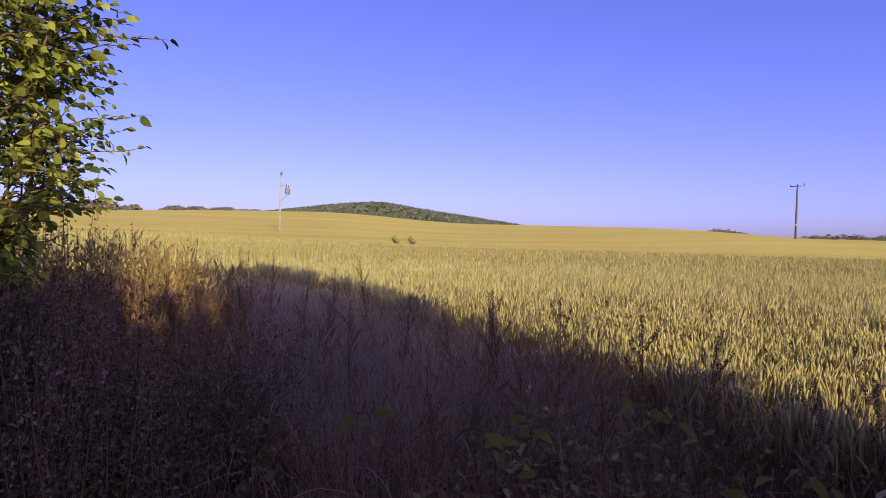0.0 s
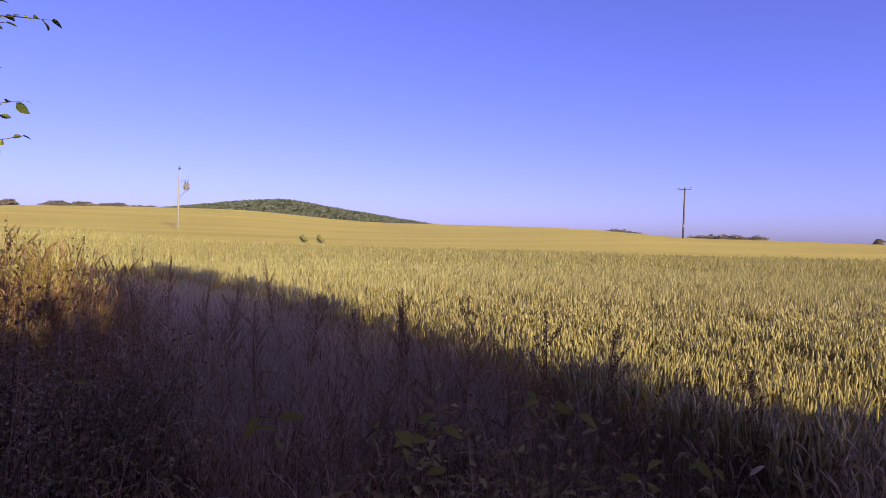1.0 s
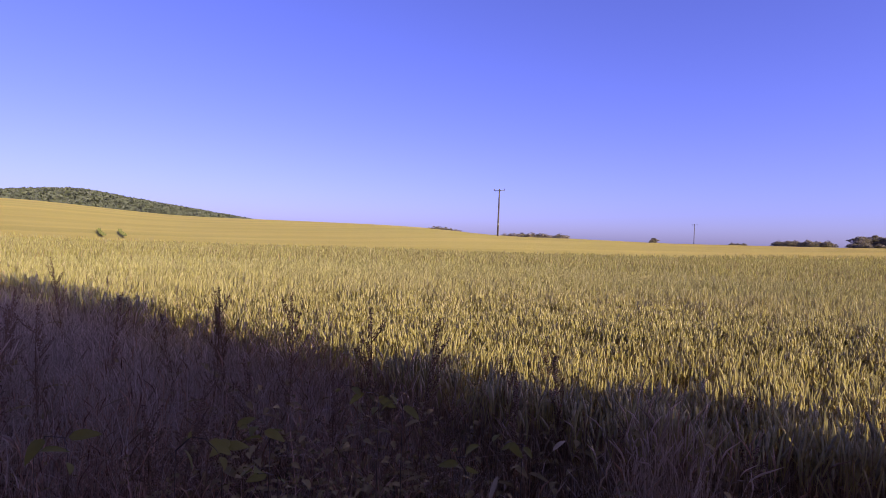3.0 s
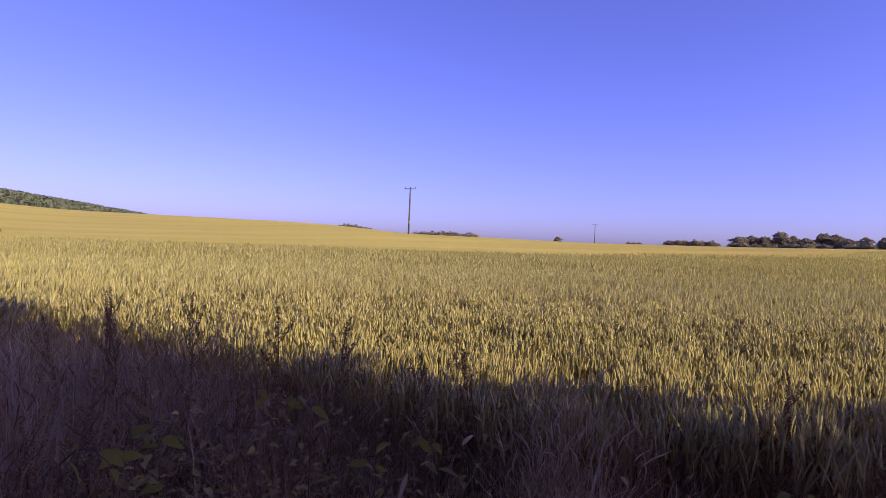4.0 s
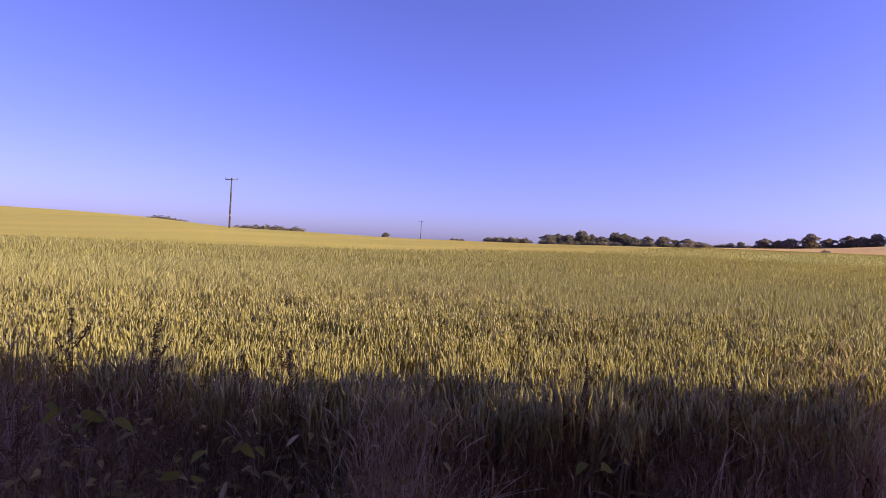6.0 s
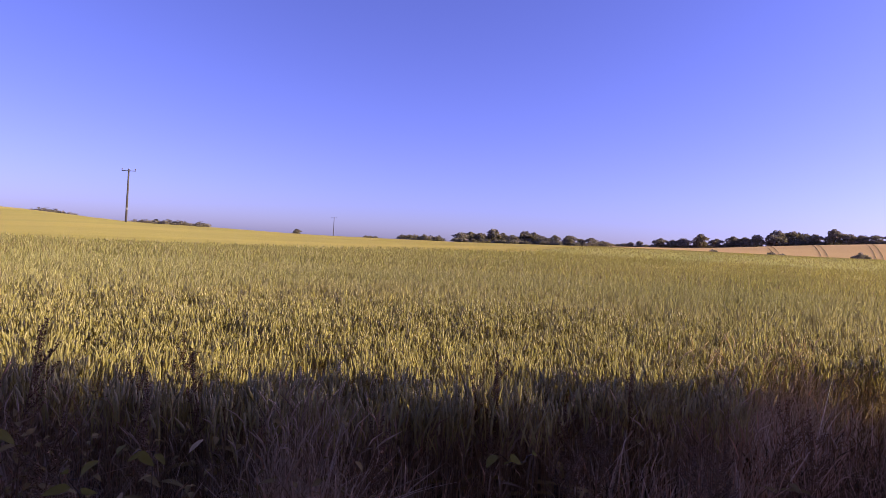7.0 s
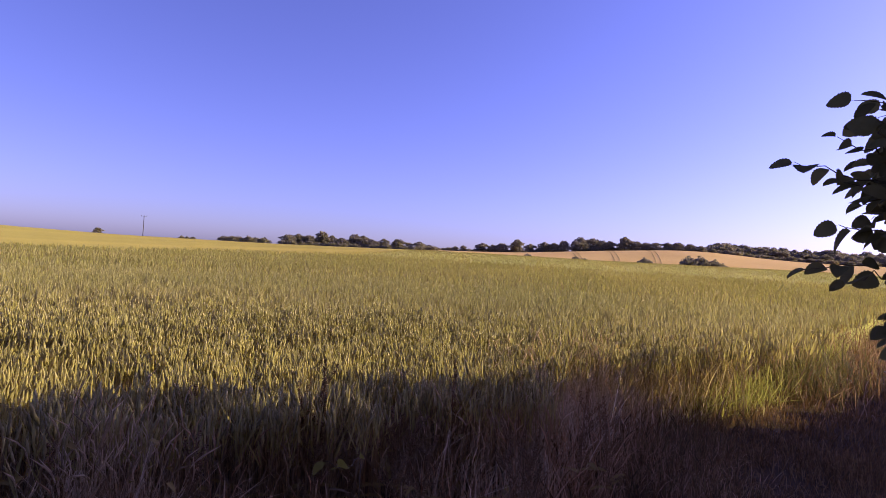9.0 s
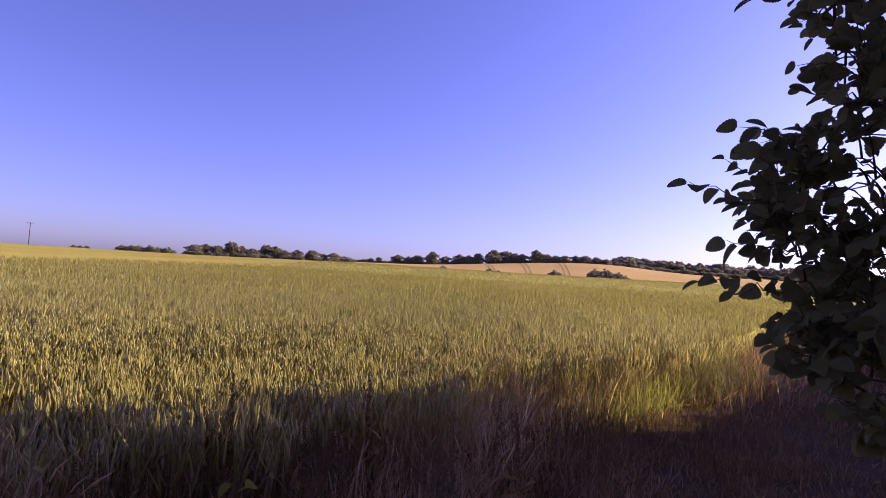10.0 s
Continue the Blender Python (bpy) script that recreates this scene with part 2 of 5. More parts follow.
class Soup:
    """Collects pieces for one mesh."""

    def __init__(self):
        self.v, self.f, self.k, self.n = [], [], [], 0

    def add(self, V, faces, slot=0):
        V = np.asarray(V, float).reshape(-1, 3)
        self.v.append(V)
        for f in faces:
            f = np.asarray(f)
            if len(f):
                self.f.append(f + self.n)
                self.k.append(np.full(len(f), slot))
        self.n += len(V)

    def tube(self, pts, radii, sides=5, slot=0):
        pts = [Vector(p) for p in pts]
        rings = []
        for i, p in enumerate(pts):
            d = (pts[min(i + 1, len(pts) - 1)] - pts[max(i - 1, 0)]).normalized()
            a = d.orthogonal().normalized()
            b = d.cross(a)
            for s in range(sides):
                w = 2 * math.pi * s / sides
                rings.append(p + (a * math.cos(w) + b * math.sin(w)) * radii[i])
        q = [(i * sides + s, i * sides + (s + 1) % sides, (i + 1) * sides + (s + 1) % sides, (i + 1) * sides + s)
             for i in range(len(pts) - 1) for s in range(sides)]
        m = len(pts) - 1
        caps = [[(m * sides, m * sides + s, m * sides + s + 1) for s in range(1, sides - 1)], [(0, s + 1, s) for s in range(1, sides - 1)]]
        self.add(rings, [q, caps[0] + caps[1]], slot)

    def box(self, lo, hi, slot=0, turn=None):
        (x0, y0, z0), (x1, y1, z1) = lo, hi
        v = [Vector((x, y, z)) for z in (z0, z1) for y in (y0, y1) for x in (x0, x1)]
        if turn:
            v = [turn @ p for p in v]
        self.add(v, [[(0, 2, 3, 1), (4, 5, 7, 6), (0, 1, 5, 4), (2, 6, 7, 3), (0, 4, 6, 2), (1, 3, 7, 5)]], slot)

    def scatter(self, tv, tf, pos, yaw, tilt, tilt_way, scale, slot=0):
        """Copies of a template (tv, tf) at many places: turned by yaw, leaned by tilt towards tilt_way, scaled (n,) or (n, 3)."""
        tv = np.asarray(tv, float)
        n, k = len(pos), len(tv)
        sc = np.asarray(scale, float)
        if sc.ndim == 1:
            sc = np.repeat(sc[:, None], 3, 1)
        P = tv[None] * sc[:, None]
        c, s = np.cos(yaw)[:, None], np.sin(yaw)[:, None]
        P = np.stack([P[..., 0] * c - P[..., 1] * s, P[..., 0] * s + P[..., 1] * c, P[..., 2]], -1)
        ax = np.stack([-np.sin(tilt_way), np.cos(tilt_way), np.zeros(n)], -1)[:, None]
        ct, st = np.cos(tilt)[:, None, None], np.sin(tilt)[:, None, None]
        P = P * ct + np.cross(ax, P) * st + ax * (ax * P).sum(-1, keepdims=True) * (1 - ct)
        P = P + np.asarray(pos)[:, None]
        base = (np.arange(n) * k)[:, None, None]
        self.add(P.reshape(-1, 3), [(np.asarray(f)[None] + base).reshape(-1, np.asarray(f).shape[1]) for f in tf if len(f)], slot)

    def mesh(self, name, mats, smooth=False):
        return bulk(name, np.concatenate(self.v), self.f, mats, self.k, smooth)


rng = np.random.default_rng(7)


def bearing(az, r, z=0.0):
    return (r * math.sin(radians(az)), r * math.cos(radians(az)), z)


# ---- the lie of the land ----
BEAR = np.array([-75, -60, -37, -27, -18, -10, 1, 12, 21, 26, 31, 37, 46, 55, 60, 73, 82, 90, 98, 106, 112, 130, 150])
CREST = np.array([150, 200, 220, 240, 250, 250, 230, 200, 170, 140, 120, 130, 150, 170, 180, 190, 190, 195, 200, 200, 200, 150, 150])
RISE = np.array([0.3, 0.8, 1.2, 1.75, 2.0, 2.08, 1.32, 1.28, 1.22, 0.95, 0.55, 0.52, 0.32, 0.36, 0.38, 0.62, 0.64, 0.62, 0.66, 0.7, 0.7, 0.5, 0.3])
RISE_2 = np.array([0.3, 0.8, 1.0, 1.3, 1.3, 1.3, 0.9, 0.8, 0.7, 0.5, 0.3, 0.3, 0.2, 0.3, 0.3, 0.62, 0.85, 1.5, 2.0, 1.35, 1.35, 0.9, 0.3])
HILL_B = np.array([-30, -24, -18, -12, -9, -6, -1.4, 3.5, 7.9, 12, 18])
HILL_E = np.array([0.3, 1.1, 1.5, 2.3, 2.68, 2.85, 2.15, 1.5, 0.85, 0.4, 0.0])
STALK = 0.85


def smooth01(u):
    u = np.clip(u, 0, 1)
    return u * u * (3 - 2 * u)


def blur_interp(b, xs, ys, w=2.5):
    return sum(np.interp(b + d * w, xs, ys) for d in (-1, -0.5, 0, 0.5, 1)) / 5


def land(x, y):
    x, y = np.asarray(x, float), np.asarray(y, float)
    r, b = np.hypot(x, y), np.degrees(np.arctan2(x, y))
    inside = smooth01((b + 110) / 40) * smooth01((178 - b) / 30)
    d1, e1, e2 = blur_interp(b, BEAR, CREST), blur_interp(b, BEAR, RISE), blur_interp(b, BEAR, RISE_2)
    z1 = (EYE - STALK + d1 * np.tan(np.radians(e1))) * inside
    z2 = (EYE + 420 * np.tan(np.radians(e2))) * inside
    z = z1 * smooth01((r - 42) / (d1 - 42))
    dip = -1.6 * np.exp(-((r - d1 - 45) / 40) ** 2) * (r > d1) * inside * smooth01((r - d1) / 30)
    z = np.where(r > d1, z1 + (z2 - z1) * smooth01((r - d1) / (420 - d1)) + dip, z)
    z = np.where(r > 420, z2 * (1 - smooth01((r - 420) / 700)) - 8 * smooth01((r - 420) / 600), z)
    hill = (EYE + 1400 * np.tan(np.radians(blur_interp(b, HILL_B, HILL_E, 1.0)))) * (b > -40) * (b < 30)
    z = z + (hill + 8) * np.exp(-((r - 1400) / 330) ** 2) * smooth01((b + 34) / 8) * smooth01((24 - b) / 8)
    return z + 0.03 * np.sin(x * 1.7 + 0.6 * y) * np.sin(y * 1.3 - 0.4 * x) * np.exp(-r / 30)


def ground_z(x, y):
    return float(land(x, y))


# edge of the crop, from the far right to the far left, as seen from the verge
EDGE_X = np.array([-60.0, -30.0, -16.0, -8.0, -4.6, -2.6, -0.9, 0.2, 1.0, 1.7, 2.4, 3.3, 4.5, 6.0, 7.2, 8.1, 9.6, 12.4, 16.0, 40.0, 120.0])
EDGE_Y = np.array([74.0, 40.0, 24.5, 18.5, 16.0, 12.8, 9.6, 7.4, 5.6, 3.8, 2.25, 1.1, 0.5, 0.15, -0.8, -1.75, -2.7, -4.0, -5.6, -17.2, -58.0])


def in_crop(x, y):
    return y > np.interp(x, EDGE_X, EDGE_Y) + 0.18 * np.sin(x * 2.3) + 0.12 * np.sin(x * 5.1 + 1)


# where the near wheat ends and the riper slope begins: bearings and distances
END_B = np.array([-60, -25, -15, -5, 9, 20, 30, 46, 55, 68, 78, 130])
END_R = np.array([120, 84, 60, 52, 47, 47, 44, 52, 70, 90, 230, 230])


def field_end(x, y):
    b = np.degrees(np.arctan2(x, y))
    return blur_interp(b, END_B, END_R, 3.0) * (1 + 0.015 * np.sin(b * 2.9) + 0.01 * np.sin(b * 7.3))


HUB = (0.23, 0.41)  # centre of the polar grids, a little ahead of the eye


def polar_sheet(name, bears, radii, lift, mats, choose):
    B, Rr = np.meshgrid(np.radians(bears), radii, indexing="ij")
    X, Y = Rr * np.sin(B) + HUB[0], Rr * np.cos(B) + HUB[1]
    Z = land(X, Y) + lift(X, Y, Rr)
    nb, nr = X.shape
    V = np.stack([X, Y, Z], -1).reshape(-1, 3)
    i, j = np.meshgrid(np.arange(nb - 1), np.arange(nr - 1), indexing="ij")
    a = (i * nr + j).ravel()
    q = np.stack([a, a + 1, a + nr + 1, a + nr], -1)
    c = V[q].mean(1)
    return bulk(name, V, [q], mats, [choose(c[:, 0], c[:, 1])], smooth=True)


def ground_slot(x, y):
    r, b = np.hypot(x, y), np.degrees(np.arctan2(x, y))
    d1 = blur_interp(b, BEAR, CREST)
    k = np.where(in_crop(x, y) & (r > 26), np.where(r > field_end(x, y), 4, 1), np.where(r > 20, 3, 0))
    k = np.where((r > d1) & (b > 72) & (b < 124) & (r < 520), 2, k)
    return np.where(((r > d1 + 2) & (k != 2) & (r > 100)), 3, k)


radii = np.concatenate([[0.0005], np.linspace(0.4, 12, 42), np.geomspace(12.5, 450, 70), np.geomspace(470, 4600, 34)])
ground = new("ground", polar_sheet("ground", np.arange(-180, 180.1, 1.0), radii, lambda x, y, r: 0 * r, [SOIL, CROP, TAN_FIELD, PASTURE, GOLD_CROP], ground_slot))
tagged(ground, "rolling farmland with a dry grassy verge", "ground", kind="structure")


# ---- the standing crop ----
def crop_lift(x, y, r):
    n = 0.03 * np.sin(x * 0.9 + 1.3 * np.sin(y * 0.4)) * np.sin(y * 1.1 + np.sin(x * 0.5)) + rng.normal(0, 0.02, x.shape)
    return np.where(in_crop(x, y) | (r > 60), 0.5 * smooth01((r - 15) / 8) + 0.18 * smooth01((r - 30) / 20) + n * (r > 17), -0.15)


crop_r = np.concatenate([np.linspace(16, 60, 130), np.geomspace(61, 235, 90)])
CB = np.arange(-34, 116.01, 0.5)
me = polar_sheet("wheat_canopy", CB, crop_r, crop_lift, [CROP, GOLD_CROP], lambda x, y: (np.hypot(x, y) > field_end(x, y)).astype(int))
tagged(new("wheat_canopy", me), "dense tops of ripening wheat over the far field", "crop", kind="stuff")


def blade(length, width, bend, segs=3, twist=0.0):
    """A grass blade that rises and droops: vertices and quads."""
    v, q = [], []
    for i in range(segs + 1):
        u = i / segs
        ang = bend * u
        x = length * (1 - math.cos(ang)) / bend
        z = length * math.sin(ang) / bend
        w = width * (0.55 + 0.9 * u) * (1 - u ** 2.2) + 0.0006
        v += [(x, -w * math.cos(twist * u), z - w * math.sin(twist * u)), (x, w * math.cos(twist * u), z + w * math.sin(twist * u))]
        if i:
            a = 2 * i
            q.append((a - 2, a - 1, a + 1, a))
    return np.array(v), np.array(q)


def ear_shape(length=0.09, nod=0.15, rings=5, sides=4, wide=0.0054):
    """A wheat ear: one spindle whose rings swell and pinch like the ranks of spikelets."""
    v, q, t = [(0, 0, -0.006)], [], []
    for i in range(rings):
        u = (i + 0.5) / rings
        rad = wide * (0.75 + 0.5 * math.sin(math.pi * min(u + 0.12, 1))) * (1.16 if i % 2 else 0.88)
        for k in range(sides):
            w = 2 * math.pi * (k + 0.5 * (i % 2)) / sides
            v.append((length * nod * u * u + rad * math.cos(w), rad * math.sin(w), length * u))
    v.append((length * nod, 0, length * 1.08))
    for k in range(sides):
        t += [(0, 1 + (k + 1) % sides, 1 + k), (len(v) - 1, 1 + (rings - 1) * sides + k, 1 + (rings - 1) * sides + (k + 1) % sides)]
        for i in range(rings - 1):
            a, b = 1 + i * sides, 1 + (i + 1) * sides
            t += [(a + k, a + (k + 1) % sides, b + (k + 1) % sides), (a + k, b + (k + 1) % sides, b + k)]
    return np.array(v), np.array(t)


def crop_points(n_per_m2, r0, r1, b0=-36, b1=120, fade=(0.0, 0.0)):
    area = radians(b1 - b0) * (r1 * r1 - r0 * r0) / 2
    n = int(area * n_per_m2)
    r = np.sqrt(rng.uniform(r0 * r0, r1 * r1, n))
    b = np.radians(rng.uniform(b0, b1, n))
    x, y = r * np.sin(b), r * np.cos(b)
    keep = in_crop(x, y) & (r < field_end(x, y) * rng.uniform(0.94, 1.18, n))
    keep &= rng.uniform(size=n) < np.minimum((r - r0) / (fade[0] + 1e-6), (r1 - r) / (fade[1] + 1e-6))
    for gx, gy, gr in BARE:
        d = np.hypot((x - gx) / 1.6, y - gy) / gr
        keep &= (d > 1) | (rng.uniform(size=n) < 0.06)
    x, y = x[keep], y[keep]
    return x, y, land(x, y)


# thin spots where the crop has been flattened
BARE = [(3.4, 3.05, 0.27), (4.65, 3.55, 0.22), (6.5, 1.05, 0.24), (7.2, 0.75, 0.2), (3.9, 4.0, 0.14), (6.3, 7.5, 0.24), (10.5, 4.2, 0.3)]


TUFT = [(rng.uniform(0, 6.283), 6.283 / rng.uniform(0.4, 1.2), rng.uniform(0, 6.283)) for _ in range(9)]


def tufts(x, y):
    """Uneven growth of the crop, in clumps about half a metre wide; about -1 to 1."""
    return sum(np.sin((x * math.cos(a) + y * math.sin(a)) * k + p) for a, k, p in TUFT) / 4.2


def sow(name, dens, r0, r1, level, b0=-36, b1=120, fade=(0.0, 0.0)):
    x, y, z = crop_points(dens, r0, r1, b0, b1, fade)
    clump = tufts(x, y)
    keep = rng.uniform(-1.7, 0.2, len(x)) < clump
    x, y, z, clump = x[keep], y[keep], z[keep], clump[keep]
    n = len(x)
    rows = np.column_stack([x, y, z])
    wave = 0.016 * np.sin(x * 0.8 + 2 * np.sin(y * 0.37)) + 0.014 * np.sin(y * 1.3 + x * 0.5)
    h = STALK * (0.97 + wave + 0.05 * clump + rng.normal(0, 0.05, n)) - 0.09
    way = rng.normal(0.6, 1.3, n)
    lean = np.abs(rng.normal(0.06, 0.07, n))
    yaw = rng.uniform(0, 6.283, n)
    top = rows + np.column_stack([np.sin(lean) * np.cos(way) * h, np.sin(lean) * np.sin(way) * h, np.cos(lean) * h])
    s = Soup()
    one = np.ones(n)
    if level < 1:
        stem = (np.array([(0.0024, 0, 0), (-0.0012, 0.002, 0), (-0.0012, -0.002, 0), (0.0018, 0, 1), (-0.0009, 0.0015, 1), (-0.0009, -0.0015, 1)]),
                [np.array([(0, 1, 4, 3), (1, 2, 5, 4), (2, 0, 3, 5)])])
        s.scatter(*stem, rows, yaw, lean, way, np.column_stack([one, one, h]), 2)
        for v in range(3):
            ev, et = ear_shape(0.09 + 0.008 * v, 0.03 + 0.1 * v, *((5, 4, 0.0066) if level == 0 else (3, 3, 0.0084)))
            m = np.arange(n) % 3 == v
            s.scatter(ev, [et], top[m], yaw[m], lean[m] * 2 + 0.08, way[m], rng.uniform(0.85, 1.25, m.sum()), 0)
        # flag leaves round the ears, then the lower leaves in the shade-darkened colour
        for ln, bend, lo, hi, wd, spread, slot in ((0.2, 0.25, 0.8, 0.96, 0.0062, 0.22, 1), (0.18, 0.4, 0.72, 0.92, 0.0056, 0.3, 1), (0.2, 0.9, 0.5, 0.8, 0.0058, 0.45, 2)):
            bv, bq = blade(ln, wd, bend, 3 if level == 0 else 2, 0.25)
            u = rng.uniform(lo, hi, n)[:, None]
            s.scatter(bv, [bq], rows + (top - rows) * u, rng.uniform(0, 6.283, n), np.abs(rng.normal(0.05, spread, n)), rng.uniform(0, 6.283, n), rng.uniform(0.6, 1.25, n), slot)
    elif level == 1:
        ev = np.array([(-0.003, 0, -0.01), (-0.015, 0, 0.03), (0.004, 0, 0.12), (0.015, 0, 0.05), (0, -0.004, -0.01), (0, -0.015, 0.05), (0.004, 0.001, 0.12), (0, 0.015, 0.03)])
        et = np.array([(0, 1, 2, 3), (4, 5, 6, 7)])
        s.scatter(ev, [et], top, yaw, lean * 2 + 0.08, way, rng.uniform(0.85, 1.35, n), 0)
        for ln, bend, lo, slot in ((0.17, 0.4, 0.86, 1), (0.2, 0.5, 0.72, 2)):
            bv, bq = blade(ln, 0.0135, bend, 2, 0.2)
            s.scatter(bv, [bq], rows + (top - rows) * lo, rng.uniform(0, 6.283, n), np.abs(rng.normal(0.05, 0.28, n)), rng.uniform(0, 6.283, n), rng.uniform(0.7, 1.2, n), slot)
    else:
        ev = np.array([(-0.026, 0, -0.13), (0.026, 0, -0.13), (0.012, 0.01, 0.03), (0.002, 0.015, 0.1), (0, 0.026, -0.13), (0, -0.026, -0.13)])
        top[:, 2] += rng.normal(-0.02, 0.035, n)
        et = np.array([(0, 1, 3), (4, 5, 3)])
        # thin spots draw more of the dark colour, as shaded gaps between clumps
        pick = rng.uniform(size=n) - 0.12 * clump
        for slot, m in ((0, pick < 0.5), (1, (pick >= 0.5) & (pick < 0.88)), (2, pick >= 0.88)):
            s.scatter(ev, [et], top[m], yaw[m], lean[m] * 2, way[m], rng.uniform(0.8, 1.4, m.sum()) * (1.0 if level == 2 else 1.4), slot)
    ob = new(name, s.mesh(name, [EAR, STRAW, SHADED_WHEAT]))
    return tagged(ob, "ripening yellow-green wheat standing in the field", "crop", kind="stuff")


sow("wheat_crop", 520, 1.2, 5.6, 0, fade=(0, 1.2))
sow("wheat_crop", 380, 4.4, 10.5, 0.5, fade=(1.2, 3.0))
sow("wheat_crop", 150, 7.5, 24, 1, fade=(3.0, 8))
sow("wheat_crop", 84, 16, 54, 2, fade=(8, 6))
sow("wheat_crop", 22, 46, 92, 3, fade=(6, 12))
sow("wheat_crop", 7, 80, 192, 3, 50, 118, fade=(12, 10))


# ---- trees and shrubs far off ----
def clump_cloud(s, centre, size, n, leaf, slot=0, hollow=0.55):
    """Many small leaf clumps over an uneven ellipsoid."""
    d = rng.normal(size=(n, 3))
    d /= np.linalg.norm(d, axis=1)[:, None]
    d[:, 2] = np.where(d[:, 2] < -0.35, -d[:, 2], d[:, 2])
    lump = 1 + 0.16 * np.sin(d[:, 0] * 4 + centre[0]) * np.sin(d[:, 1] * 5 + centre[1]) + 0.12 * np.sin(d[:, 2] * 7 + centre[0] * 3)
    p = d * np.asarray(size) * (rng.uniform(hollow, 1, n) ** 0.6 * lump)[:, None] + np.asarray(centre)
    tv = np.array([(-1, -0.2, 0), (0.1, -0.8, 0.3), (1, 0.2, -0.1), (-0.1, 0.9, 0.25)])
    tf = np.array([(0, 1, 2), (0, 2, 3)])
    s.scatter(tv, [tf], p, rng.uniform(0, 6.28, n), rng.uniform(0, 2.2, n), rng.uniform(0, 6.28, n), leaf * rng.uniform(0.6, 1.4, n), slot)


def far_tree_mesh(h, w, seed, low=0.12, lobes=7, n=900):
    """Trunk and crown meshes of a broadleaf tree h tall and w wide, standing at its origin."""
    rnd = np.random.default_rng(seed)
    wood, crown = Soup(), Soup()
    wood.tube([(0, 0, -0.3), (0.02 * h, 0, 0.25 * h), (0.01 * h, 0.02 * h, 0.6 * h)], [0.035 * h, 0.026 * h, 0.012 * h], 6)
    for i in range(lobes):
        a = 6.283 * i / lobes + rnd.uniform(-0.4, 0.4)
        rad = rnd.uniform(0.18, 0.34) * w
        zc = rnd.uniform(low + 0.22, 0.74) * h
        c = (math.cos(a) * rad, math.sin(a) * rad, zc)
        wood.tube([(0, 0, 0.22 * h), (c[0] * 0.5, c[1] * 0.5, zc * 0.72), c], [0.018 * h, 0.012 * h, 0.004 * h], 4)
        clump_cloud(crown, c, (0.26 * w, 0.26 * w, 0.2 * h), n // lobes, 0.024 * (h + w))
    clump_cloud(crown, (0, 0, 0.7 * h), (0.3 * w, 0.3 * w, 0.3 * h), n // 3, 0.024 * (h + w))
    clump_cloud(crown, (0, 0, (low + 0.2) * h), (0.44 * w, 0.44 * w, 0.28 * h), n // 2, 0.03 * (h + w))
    return wood.mesh("trunk", [BARK]), crown.mesh("crown", [HAZED_LEAF])


def bush_mesh(h, w, seed, n=520):
    """Stems and a low crown that reaches the ground."""
    rnd = np.random.default_rng(seed)
    wood, crown = Soup(), Soup()
    for i in range(5):
        a, q = 1.26 * i + rnd.uniform(-0.3, 0.3), w * (0.0 if i == 0 else rnd.uniform(0.18, 0.3))
        top = h * (0.62 if i == 0 else rnd.uniform(0.34, 0.52))
        c = (math.cos(a) * q, math.sin(a) * q, top * 0.75)
        wood.tube([(c[0] * 0.3, c[1] * 0.3, -0.1), c], [0.05, 0.02], 5)
        clump_cloud(crown, c, (0.27 * w, 0.27 * w, top * 0.75), n // 4, 0.028 * (h + w), 0, 0.3)
        clump_cloud(crown, (c[0], c[1], 0.12 * h), (0.26 * w, 0.26 * w, 0.3 * h), n // 8, 0.028 * (h + w), 0, 0.3)
    return wood.mesh("trunk", [BARK]), crown.mesh("crown", [HAZED_LEAF])


TREE_KINDS = [far_tree_mesh(8, 8.5, 1, 0.02), far_tree_mesh(9, 7, 2, 0.04), far_tree_mesh(6, 8, 3, 0.0), far_tree_mesh(7, 6, 4, -0.04), bush_mesh(3.2, 6, 5)]


def far_tree(az, r, h, kind, name="broadleaf_tree", label="dark green broadleaf tree on the far field boundary", group="trees on the far boundary", wide=1.0):
    base = (8, 9, 6, 7, 3.2)[kind]
    x, y, _ = bearing(az, r)
    t = thing(name, (x, y, ground_z(x, y)), label, "tree" if kind < 4 else "shrub", group)
    t.rotation_euler = (0, 0, rng.uniform(0, 6.28))
    h *= 0.88
    t.scale = (1.12 * wide * h / base, 1.12 * wide * h / base, h / base)
    part("trunk", TREE_KINDS[kind][0], t)
    part("crown", TREE_KINDS[kind][1], t)
    return t


def tree_row(b0, b1, r, h0, h1, step, kinds, wide=1.0, **kw):
    b = b0
    while b <= b1:
        far_tree(b, r + rng.uniform(-8, 8), rng.uniform(h0, h1), kinds[int(rng.integers(len(kinds)))], wide=wide, **kw)
        b += step * rng.uniform(0.75, 1.25)


# boundary trees, from the crest on the right hand to the wood beyond the barley
tree_row(54.9, 58.9, 345, 3.2, 4.6, 0.75, (2, 4), 1.2)
for az, h, k in ((60.6, 6.2, 2), (61.5, 6.9, 2), (62.4, 6.4, 3), (63.7, 9.0, 0), (64.6, 7.0, 1), (65.5, 5.6, 2), (66.7, 8.2, 0), (67.5, 7.6, 2), (68.4, 5.4, 2), (69.5, 6.2, 0), (70.9, 6.2, 2), (72.0, 4.4, 3), (72.9, 5.2, 2), (73.9, 3.6, 2)):
    far_tree(az, 330 + rng.uniform(-6, 6), h, k, wide=1.2)
tree_row(60.2, 74.4, 322, 2.2, 3.4, 0.75, (4,), 1.3, name="hedge_shrub", label="low scrub in front of the boundary trees", group="scrub on the far boundary")
